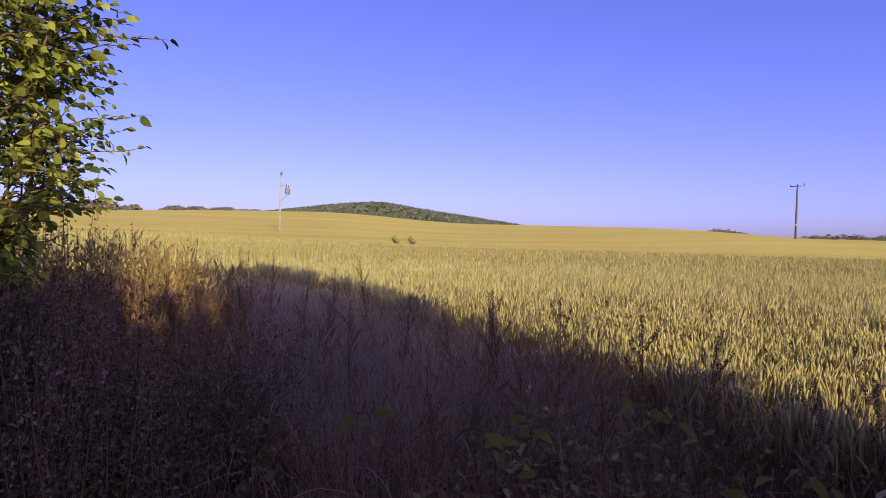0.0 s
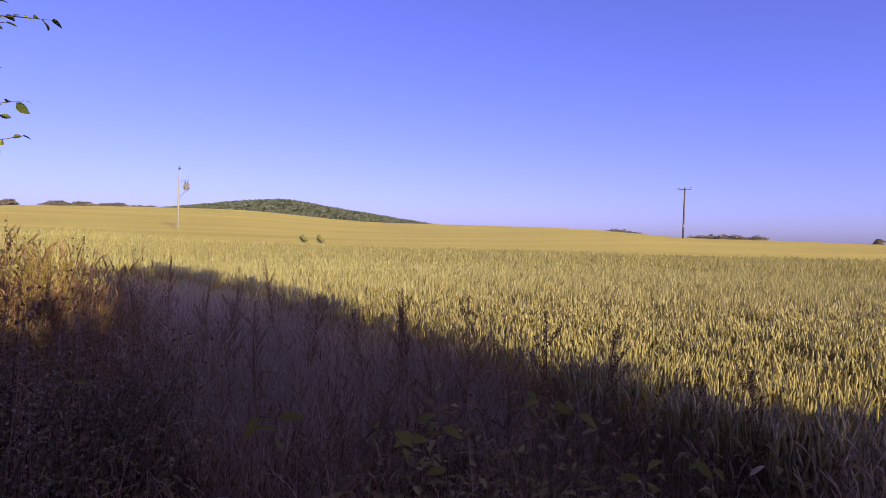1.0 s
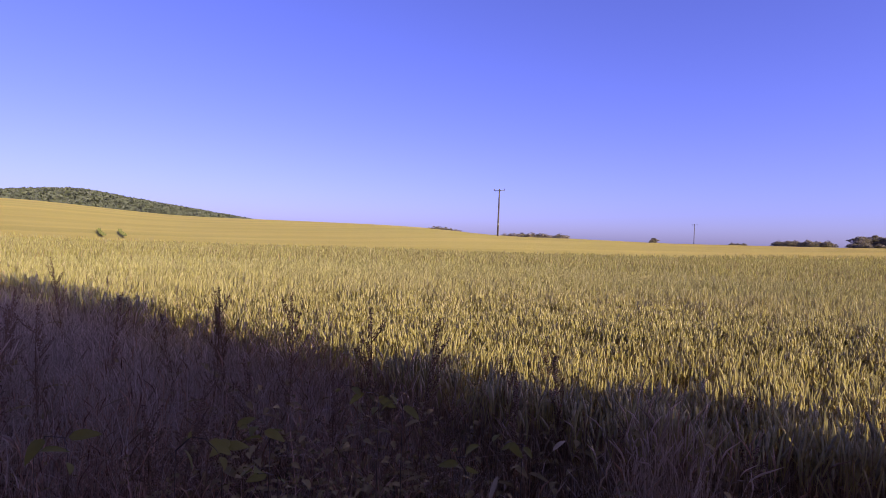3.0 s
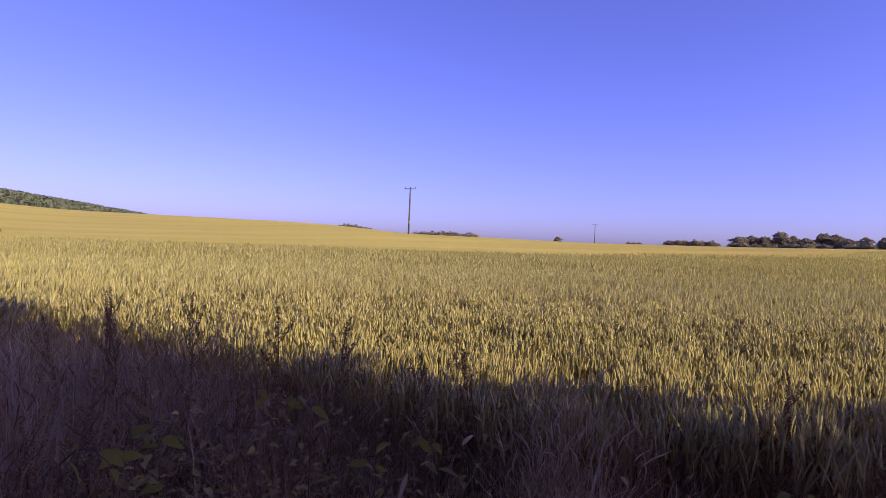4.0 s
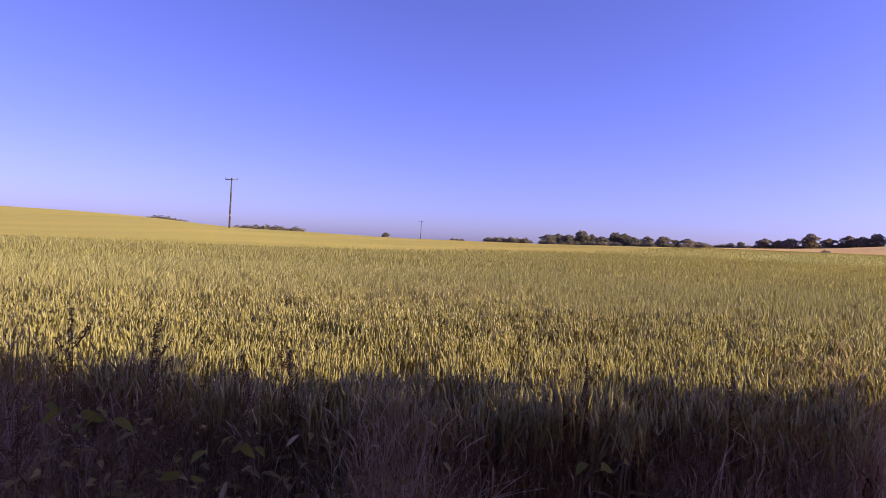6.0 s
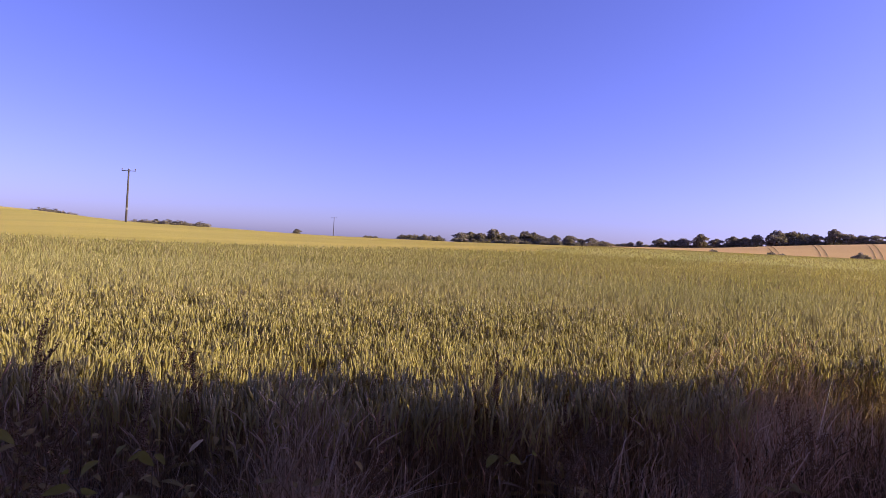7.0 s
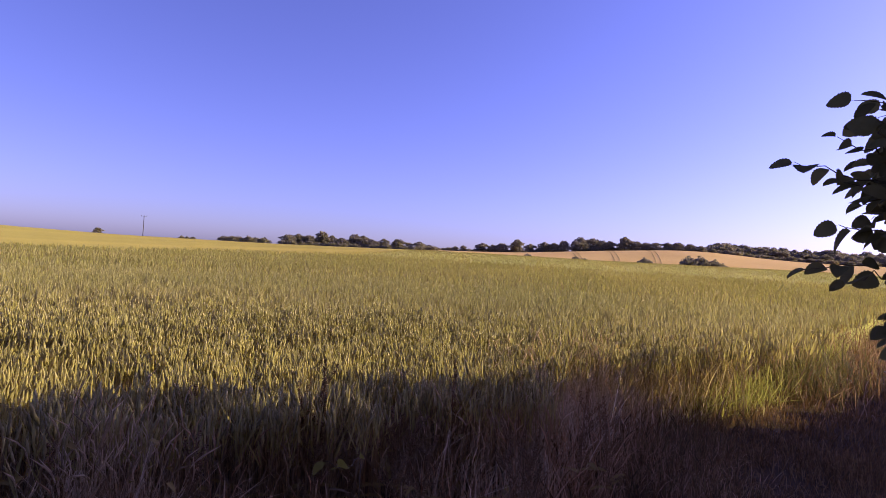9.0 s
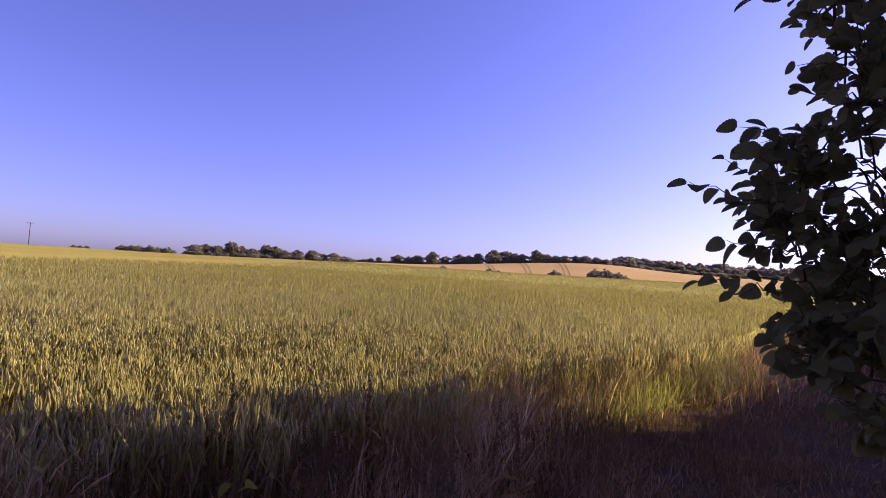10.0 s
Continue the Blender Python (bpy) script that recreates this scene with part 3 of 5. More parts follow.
for az, h, k in ((76.4, 3.4, 2), (77.2, 4.2, 3), (79.0, 6.4, 2), (80.0, 5.4, 0), (80.9, 6.4, 2), (82.3, 9.2, 1), (83.6, 6.2, 2), (84.9, 7.4, 0), (85.8, 6.4, 2), (86.7, 7.6, 0), (88.2, 9.8, 0), (89.3, 9.2, 3), (90.2, 7.6, 0), (90.9, 6.8, 2), (92.2, 9.6, 1), (93.2, 6.4, 2), (94.1, 5.6, 2), (95.0, 5.4, 3), (95.9, 5.8, 2), (96.8, 5.6, 2), (97.8, 5.0, 2), (98.7, 4.2, 2)):
    far_tree(az, 424 + rng.uniform(-5, 5), h * 1.14, k, wide=1.2)
tree_row(74.5, 87.0, 428, 2.4, 3.6, 0.6, (4,), 1.6, name="hedge_shrub", label="low hedge shrub along the barley field", group="hedge beyond the barley")
tree_row(88.0, 99.4, 428, 2.6, 4.0, 0.6, (4,), 1.6, name="hedge_shrub", label="low hedge shrub along the barley field", group="hedge beyond the barley")
tree_row(99.6, 123, 432, 3.2, 4.4, 0.6, (2, 4), 1.6, group="wood beyond the barley", label="low dark tree at the edge of the far wood")
tree_row(99.8, 123, 452, 7.4, 9.0, 0.75, (0, 2, 3), 1.3, group="wood beyond the barley", label="dark tree of the wood beyond the barley field")
tree_row(100, 123, 474, 10.5, 12.5, 0.75, (0, 1, 2, 3), 1.2, group="wood beyond the barley", label="dark tree of the wood beyond the barley field")
# left-hand wood and the thin row of trees on the crest
tree_row(-47, -29.5, 300, 7, 10.5, 1.1, (0, 2, 3), 1.2, group="wood beside the wheat", label="dark tree of the wood beside the wheat field")
tree_row(-29, -26.8, 330, 5, 6.5, 0.9, (2, 3), 1.2, group="wood beside the wheat", label="dark tree of the wood beside the wheat field")
tree_row(-24.6, -17, 420, 6.6, 8.6, 0.5, (2, 3), 1.4, group="trees behind the crest", label="dark tree behind the crest of the wheat field")
# scrub on the crest near the power line
tree_row(24.7, 27.4, 168, 2.2, 3.0, 0.3, (4,), 1.5, name="hedge_shrub", label="low dark scrub on the field's crest", group="scrub on the crest")
tree_row(31.0, 36.6, 138, 1.7, 2.2, 0.28, (4,), 1.4, name="hedge_shrub", label="low dark scrub on the field's crest", group="scrub on the crest")
far_tree(45.0, 260, 3.2, 2, name="hedge_shrub", label="small lone bush on the skyline", group="scrub on the crest")
tree_row(51.4, 52.4, 300, 1.6, 2.0, 0.5, (4,), 1.0, name="hedge_shrub", label="low dark scrub on the field's crest", group="scrub on the crest")
# bushes at the foot of the barley field
for az, r, h, wd in ((97.7, 205, 4.6, 0.95), (98.7, 206, 4.8, 0.95), (99.9, 207, 3.8, 0.95), (100.5, 207, 2.6, 0.95), (94.0, 192, 2.9, 1.0), (87.9, 191, 2.1, 0.9), (88.7, 191, 1.6, 1.3), (83.3, 190, 2.0, 1.0)):
    far_tree(az, r, h, 4, name="gorse_bush", label="dark rounded bush at the foot of the barley field", group="bushes below the barley", wide=wd)

# woodland over the distant hill
s = Soup()
n = 9000
hb = rng.uniform(-27, 14, n)
hr = 1400 + rng.uniform(-420, 60, n)
hx, hy = hr * np.sin(np.radians(hb)), hr * np.cos(np.radians(hb))
hz = land(hx, hy)
keep = hz > 12
for x, y, z in zip(hx[keep], hy[keep], hz[keep]):
    clump_cloud(s, (x, y, z + 3.0), (5.5, 5.5, 6), 10, 3.0, 0, 0.7)
tagged(new("hill_wood", s.mesh("hill_wood", [WOOD_LEAF])), "mixed woodland covering a distant hill", "wood", kind="stuff")


# ---- power line ----
def timber_pole(az, r, h, lean=0.0, pale=False, label="tall dark wooden power pole with a steel crossarm"):
    x, y, _ = bearing(az, r)
    t = thing("power_pole", (x, y, ground_z(x, y)), label, "power pole", "power line poles")
    t.rotation_euler = (0, radians(lean), radians(-az))
    s = Soup()
    s.tube([(0, 0, -0.6), (0, 0, h * 0.5), (0, 0, h)], [0.17, 0.145, 0.115], 10)
    part("pole", s.mesh("pole", [PALE_POLE if pale else POLE_WOOD], True), t)
    return t


def crossarm(t, z, w, tilt=0.0):
    s = Soup()
    turn = pose(0, 0, z, 0, tilt, 0)
    s.box((-w / 2, -0.16, -0.06), (w / 2, -0.09, 0.06), turn=turn)
    arm = part("crossarm", s.mesh("crossarm", [DARK_METAL]), t)
    for u in (-0.93, 0.0, 0.93):
        k = Soup()
        p = turn @ Vector((u * w / 2, -0.12, 0.05))
        k.tube([p, p + Vector((0, 0, 0.1)), p + Vector((0, 0, 0.14)), p + Vector((0, 0, 0.26)), p + Vector((0, 0, 0.3))], [0.02, 0.03, 0.09, 0.08, 0.03], 7)
        part("insulator", k.mesh("insulator", [CERAMIC], True), arm)


p2 = timber_pole(30.7, 106, 9.0, 0.4)
crossarm(p2, 8.75, 2.0, -3)
s = Soup()
s.box((-0.14, -0.18, 2.6), (0.14, -0.15, 2.95))
part("warning_plate", s.mesh("warning_plate", [PALE_POLE]), p2, "small pale plate")
p3 = timber_pole(48.37, 290, 9.4, 0.0, label="distant wooden power pole with a crossarm")
crossarm(p3, 9.2, 2.4)

p1 = timber_pole(-15.4, 95, 9.6, 0.6, True, "pale wooden pole carrying a small transformer")
s = Soup()
s.tube([(0, -0.1, 9.2), (0.04, -0.1, 9.7), (0.2, -0.1, 9.82)], [0.05, 0.05, 0.03], 6)
s.box((-0.14, -0.2, 9.35), (0.25, -0.05, 9.5))
part("pole_top_bracket", s.mesh("pole_top_bracket", [DARK_METAL]), p1, "dark metal bracket")
s = Soup()
s.tube([(0.1, -0.1, 7.6), (0.85, -0.1, 7.65)], [0.05, 0.05], 6)
part("upper_bracket", s.mesh("upper_bracket", [STEEL]), p1, "galvanised steel bracket")
s = Soup()
s.tube([(0.1, -0.1, 5.2), (0.75, -0.1, 6.0), (1.1, -0.1, 6.3), (1.35, -0.1, 6.35)], [0.05, 0.05, 0.05, 0.05], 6)
part("brace", s.mesh("brace", [STEEL]), p1, "galvanised steel brace")
s = Soup()
s.tube([(1.0, -0.1, 6.35), (1.0, -0.1, 6.4), (1.0, -0.1, 7.3), (1.0, -0.1, 7.36)], [0.3, 0.34, 0.34, 0.28], 12)
tr = part("transformer", s.mesh("transformer", [STEEL]), p1, "pale grey steel transformer tank")
for a in range(8):
    s = Soup()
    s.box((0.33, -0.02, 6.5), (0.42, 0.02, 7.2), turn=pose(1.0, -0.1, 0, 0, 0, 45 * a))
    part("cooling_fin", s.mesh("cooling_fin", [STEEL]), tr)
s = Soup()
for dx in (-0.15, 0.15):
    s.tube([(1.0 + dx, -0.1, 7.36), (1.0 + dx, -0.1, 7.5), (1.0 + dx * 1.4, -0.1, 7.85)], [0.05, 0.09, 0.04], 7)
part("bushing", s.mesh("bushing", [CERAMIC], True), tr)
s = Soup()
s.tube([(1.1, -0.1, 7.85), (1.4, -0.1, 8.6), (1.5, -0.1, 9.4)], [0.012, 0.012, 0.012], 4)
part("wire", s.mesh("wire", [STEEL]), p1)


# ---- hedge behind the viewer, which casts the long shadow ----
def hedge_bush(x, y, h, w, low, label, name):
    t = thing(name, (x, y, ground_z(x, y)), label, "shrub" if h < 5 else "tree", "hedge along the verge")
    wood, crown = Soup(), Soup()
    wood.tube([(0, 0, -0.2), (0.05, 0, h * 0.3), (0, 0.05, h * 0.7)], [0.05 + 0.015 * h, 0.04 + 0.01 * h, 0.02], 7)
    c, half = h * (1 + low) / 2, h * (1 - low) / 2
    for i in range(6):
        a = i * 1.05 + x
        e = (math.cos(a) * w * 0.33, math.sin(a) * w * 0.33, c + half * (-0.5 + 0.2 * i))
        wood.tube([(0, 0, h * 0.12), (e[0] * 0.45, e[1] * 0.45, e[2] * 0.6), e], [0.05, 0.03, 0.012], 5)
    # upper crown left sparse so that some sun leaks through to the verge
    clump_cloud(crown, (0, 0, c), (w / 2, w / 2, half), int(170 * h * w), 0.113, 0, 0.25)
    clump_cloud(crown, (0, 0, c - half * 0.42), (w * 0.47, w * 0.47, half * 0.56), int(140 * h * w), 0.131, 0, 0.2)
    part("trunk", wood.mesh("trunk", [BARK]), t)
    part("crown", crown.mesh("crown", [FILL_LEAF]), t)
    return t


# heights fitted to the shadow's edge; some shrubs added only to darken the ground
HEDGE = [(-9.4, 11.4, 2.2, 2.6, 0), (-7.8, 7.6, 2.2, 2.6, 0), (-6.2, 4.4, 2.3, 2.6, 0), (-5.0, 2.4, 2.6, 2.4, 0), (-4.2, 0.7, 3.2, 2.4, 0), (-3.0, -0.8, 4.4, 2.3, 0), (-1.7, -1.7, 5.1, 2.2, 0), (-0.75, -2.4, 4.45, 2.0, 0), (0.2, -2.9, 4.1, 2.0, 0), (1.05, -3.2, 4.4, 1.8, 0),
         (1.9, -3.4, 4.5, 2.0, 0), (3.1, -2.8, 3.0, 1.6, 0), (3.6, -4.4, 9.1, 3.2, 0.2), (4.9, -5.1, 5.4, 1.4, 0), (5.6, -5.3, 4.6, 1.3, 0), (6.3, -5.55, 4.05, 1.4, 0), (7.1, -5.85, 3.7, 1.4, 0), (7.9, -6.1, 3.45, 1.4, 0), (8.6, -6.4, 3.3, 1.3, 0), (9.2, -6.65, 3.2, 1.1, 0),
         (10.3, -7.1, 1.8, 1.5, 0), (11.5, -7.8, 1.7, 1.6, 0), (13.0, -8.6, 1.7, 1.8, 0), (15.0, -9.6, 1.7, 2.2, 0), (17.2, -10.9, 1.8, 2.4, 0), (19.6, -12.2, 1.8, 2.6, 0), (22.4, -13.8, 1.9, 2.8, 0), (26.0, -15.8, 2.0, 3.4, 0)]
for x, y, h, w, low in HEDGE:
    tall = h > 5
    hedge_bush(x, y, h, w, low, "tall leafy hedgerow tree behind the verge" if tall else "dense leafy hedge shrub added to shade the verge",
               "hedgerow_tree" if tall else "hedge_shrub")


# ---- leaves and twigs seen near by ----
def leaf_shape(length, width, fold=0.35, droop=0.25, teeth=0.0, stations=6, petiole=0.15, round_base=0.7, blunt=0.75):
    """An ovate leaf along +x from its stalk, folded on the midrib, with a toothed rim."""
    v, q = [], []
    v += [(0, -0.0012, 0), (0, 0.0012, 0.001), (0, 0.0012, 0)]
    for i in range(stations + 1):
        u = i / stations
        w = width / 2 * (math.sin(math.pi * u ** round_base) ** blunt if 0 < u < 1 else 0.02) * (1 + (teeth if i % 2 else -teeth))
        x = length * (petiole + (1 - petiole) * u)
        z = -droop * length * u * u
        v += [(x, -w, z + w * fold), (x, 0, z), (x, w, z + w * fold)]
    for i in range(stations + 1):
        a = 3 * i
        q += [(a, a + 3, a + 4, a + 1), (a + 1, a + 4, a + 5, a + 2)]
    return np.array(v), np.array(q)


def bend(p, q, sag, n=5):
    p, q = Vector(p), Vector(q)
    return [p.lerp(q, i / n) + Vector((0, 0, sag * math.sin(math.pi * i / n))) for i in range(n + 1)]


def leafy_shrub(name, base, trunk_top, twigs, leaf_variants, shapes, mat, gap, size, label, category, group="", single=300, thick=0.03, seed=3, limb=1.0):
    """A shrub: trunk, limbs, twigs (start, tip) and leaves set alternately along each twig; the leaves nearest the eye are parts of their own."""
    rnd = random.Random(seed)
    t = thing(name, (base[0], base[1], ground_z(base[0], base[1])), label, category, group)
    b = Vector((base[0], base[1], ground_z(base[0], base[1])))
    top = Vector(trunk_top)
    wood = Soup()
    trunk = bend(Vector((0, 0, -0.1)), top - b, 0.05, 6)
    wood.tube(trunk, [thick * (1 - 0.11 * i) for i in range(7)], 7)
    part("trunk", wood.mesh("trunk", [BARK], True), t)
    places, joints = [], list(trunk)
    axis = [p + b for p in trunk]
    for start, tip in sorted(twigs, key=lambda e: min((p - e[0]).length for p in axis)):
        s0, s1 = Vector(start) - b, Vector(tip) - b
        near = min(joints, key=lambda p: (p - s0).length + 0.6 * max(0, p.z - s0.z + 0.1))
        limbs = Soup()
        if (near - s0).length > 0.02:
            path = bend(near, s0, 0.03, 4)
            limbs.tube(path, [w * limb for w in (0.007, 0.006, 0.0055, 0.005, 0.005)], 5)
            joints += path[1:]
        path = bend(s0, s1, 0.16 * (s1 - s0).length * rnd.uniform(-0.8, 1), 6)
        for i in range(1, 6):
            path[i] = path[i] + Vector((rnd.gauss(0, 0.007), rnd.gauss(0, 0.007), rnd.gauss(0, 0.009)))
        limbs.tube(path, [w * limb for w in (0.005, 0.0045, 0.004, 0.0035, 0.003, 0.0025, 0.0015)], 4)
        part("branch", limbs.mesh("branch", [BARK], True), t)
        length = (s1 - s0).length
        k = max(3, int(length / gap))
        for i in range(k + 1):
            u = 0.06 + 0.94 * i / k
            j = min(int(u * 6), 5)
            p = path[j].lerp(path[j + 1], u * 6 - j)
            along = (s1 - s0).normalized()
            side = along.cross(Vector((0, 0, 1))).normalized() * (1 if i % 2 else -1)
            d = (along * rnd.uniform(0.3, 0.9) + side * rnd.uniform(0.4, 1.0) + Vector((0, 0, rnd.uniform(-0.8, 0.5)))) if i < k else along + Vector((0, 0, -0.3))
            d.normalize()
            up = (Vector((rnd.gauss(0, 0.9), rnd.gauss(0, 0.9), 1)) - d * 0).normalized()
            y = up.cross(d).normalized()
            z = d.cross(y)
            sc = size * rnd.uniform(0.65, 1.2) * (0.75 if i == k else 1)
            m = Matrix.Translation(p) @ Matrix(((d.x, y.x, z.x), (d.y, y.y, z.y), (d.z, y.z, z.z))).to_4x4() @ Matrix.Scale(sc, 4)
            places.append((m, rnd.randrange(len(leaf_variants))))
    places.sort(key=lambda e: (b + e[0].translation - Vector((0, 0, EYE))).length)
    for m, k in places[:single]:
        ob = part("leaf", leaf_variants[k], t)
        ob.matrix_basis = m
    rest = Soup()
    for m, k in places[single:]:
        v, q = shapes[k]
        M = np.array(m)
        rest.add(v @ M[:3, :3].T + M[:3, 3], [q])
    if rest.n:
        tagged(part("foliage", rest.mesh("foliage", [mat], True), t), kind="stuff")
    return t


def leaf_set(name, mat, **kw):
    shapes = [leaf_shape(**{**kw, "fold": f, "droop": d, "width": kw["width"] * w}) for f, d, w in ((0.35, 0.2, 1), (0.15, 0.45, 1.1), (0.6, 0.1, 0.85), (0.05, 0.3, 1.0))]
    return [bulk(name, v, [q], [mat], [np.zeros(len(q), int)], True) for v, q in shapes], shapes


def direction(az, el, r):
    c = math.cos(radians(el)) * r
    return Vector((c * math.sin(radians(az)), c * math.cos(radians(az)), EYE + math.sin(radians(el)) * r))


# broad-leaved hazel at the right-hand end of the verge
rn = random.Random(11)
twigs = [(direction(112.0, 7.6, 2.1), direction(105.5, 9.7, 2.05)), (direction(113.6, 9.2, 2.1), direction(108.4, 11.6, 2.05)), (direction(114, 12, 2.1), direction(109.4, 14.3, 2.1)),
         (direction(114, 10.4, 2.15), direction(110.0, 12.4, 2.1)), (direction(113.4, 6.4, 2.1), direction(109.0, 8.0, 2.0)), (direction(113.8, 5.0, 2.05), direction(108.8, 4.6, 2.0)),
         (direction(114.2, 7.0, 2.1), direction(110.4, 6.2, 2.05)), (direction(114.2, 3.4, 2.0), direction(111.2, 4.2, 2.0)), (direction(114.4, 1.3, 2.1), direction(106.9, 0.9, 2.0)),
         (direction(113.0, 0.3, 2.05), direction(109.6, -0.1, 2.0)), (direction(117, 18.5, 2.2), direction(113.6, 18.9, 2.15)), (direction(117, 16, 2.2), direction(114.0, 16.9, 2.15)),
         (direction(117, 21.6, 2.2), direction(113.8, 22.2, 2.15)), (direction(116.4, 24.6, 2.2), direction(110.2, 24.4, 2.15)), (direction(118, 26, 2.2), direction(113.6, 26.6, 2.2)),
         (direction(118.6, 13.4, 2.2), direction(116.6, 14.6, 2.1)), (direction(115.6, -2.0, 2.1), direction(113.0, -2.6, 2.05)), (direction(116.0, -4.2, 2.1), direction(113.0, -4.2, 2.05))]
EDGE_EL = (-14, -9, -7, -5, -3, -1, 1, 3, 5, 7, 10, 13.5, 14.3, 16, 17, 20, 23, 30)
EDGE_AZ = (122, 117.6, 115.2, 113.4, 112.8, 113.6, 114.2, 113.2, 111.2, 110.4, 110.2, 110.0, 116.8, 116.6, 114.4, 114.0, 113.4, 112.6)
for i in range(280):
    el = rn.uniform(-13, 30)
    edge = float(np.interp(el, EDGE_EL, EDGE_AZ))
    az = edge + 1.0 + abs(rn.gauss(0, 1)) * 6.5
    s0 = direction(az, el, rn.uniform(1.95, 2.9))
    s1 = s0 + Vector((rn.uniform(-0.26, 0.12), rn.uniform(0.0, 0.26), rn.uniform(-0.1, 0.1)))
    d1 = s1 - Vector((0, 0, EYE))
    e1 = math.degrees(math.atan2(d1.z, math.hypot(d1.x, d1.y)))
    if math.degrees(math.atan2(s1.x, s1.y)) < float(np.interp(e1, EDGE_EL, EDGE_AZ)) + 0.6:
        s1 = s0 + (s1 - s0) * 0.3
    twigs.append((s0, s1))
for i in range(46):
    s0 = direction(rn.uniform(116.0, 124.0), rn.uniform(-2.5, 7.0), rn.uniform(2.0, 2.6))
    twigs.append((s0, s0 + Vector((rn.uniform(-0.12, 0.1), rn.uniform(-0.05, 0.14), rn.uniform(-0.08, 0.08)))))
hz_leaves, hz_shapes = leaf_set("leaf", HAZEL, length=1.0, width=0.8, teeth=0.065, stations=15, petiole=0.1, round_base=0.7, blunt=0.55)
leafy_shrub("hazel_shrub", (2.15, -1.75), (2.1, -1.7, 2.9), twigs, hz_leaves, hz_shapes, HAZEL, 0.042, 0.074,
            "hazel shrub with broad dark green toothed leaves", "shrub", "shrubs beside the viewer", 300, 0.024, 5, limb=0.6)

# small-leaved beech at the left-hand end
twigs = [(direction(-33, 15, 3.9), direction(-25, 16.2, 3.8)), (direction(-33, 8.3, 3.9), direction(-26.6, 9.9, 3.8)), (direction(-32.5, 6.4, 3.9), direction(-26.8, 7.2, 3.8)),
         (direction(-34, 19, 3.9), direction(-29.5, 18.6, 3.9)), (direction(-35, 4.2, 3.8), direction(-29.8, 3.8, 3.7)), (direction(-36, 1.6, 3.8), direction(-31.4, 1.4, 3.7)),
         (direction(-34, 13.5, 3.9), direction(-29.4, 12.9, 3.8)), (direction(-35, 11, 3.9), direction(-28.6, 12.2, 3.9)), (direction(-34, 17, 3.9), direction(-27.8, 17.6, 3.9)),
         (direction(-34, 5.4, 3.9), direction(-29.6, 5.2, 3.8)), (direction(-36, -0.6, 3.8), direction(-32.2, -0.4, 3.7))]
for i in range(720):
    el = rn.uniform(-4, 27)
    edge = -33.2 if el > 4 else -33.2 - 0.45 * (4 - el)
    az = edge - abs(rn.gauss(0, 1)) * (8 if i % 3 else 3)
    s0 = direction(az, el, rn.uniform(3.6, 4.9))
    s1 = s0 + Vector((rn.uniform(-0.2, 0.42), rn.uniform(-0.2, 0.25), rn.uniform(-0.16, 0.22)))
    twigs.append((s0, s1))
be_leaves, be_shapes = leaf_set("leaf", LEAF, length=1.0, width=0.62, teeth=0.02, stations=5, petiole=0.1, round_base=0.8)
leafy_shrub("beech_shrub", (-3.0, 2.9), (-2.9, 3.0, 3.6), twigs, be_leaves, be_shapes, LEAF, 0.04, 0.072,
            "beech shrub with small yellow-green leaves in the sun", "shrub", "shrubs beside the viewer", 300, 0.04, 8)


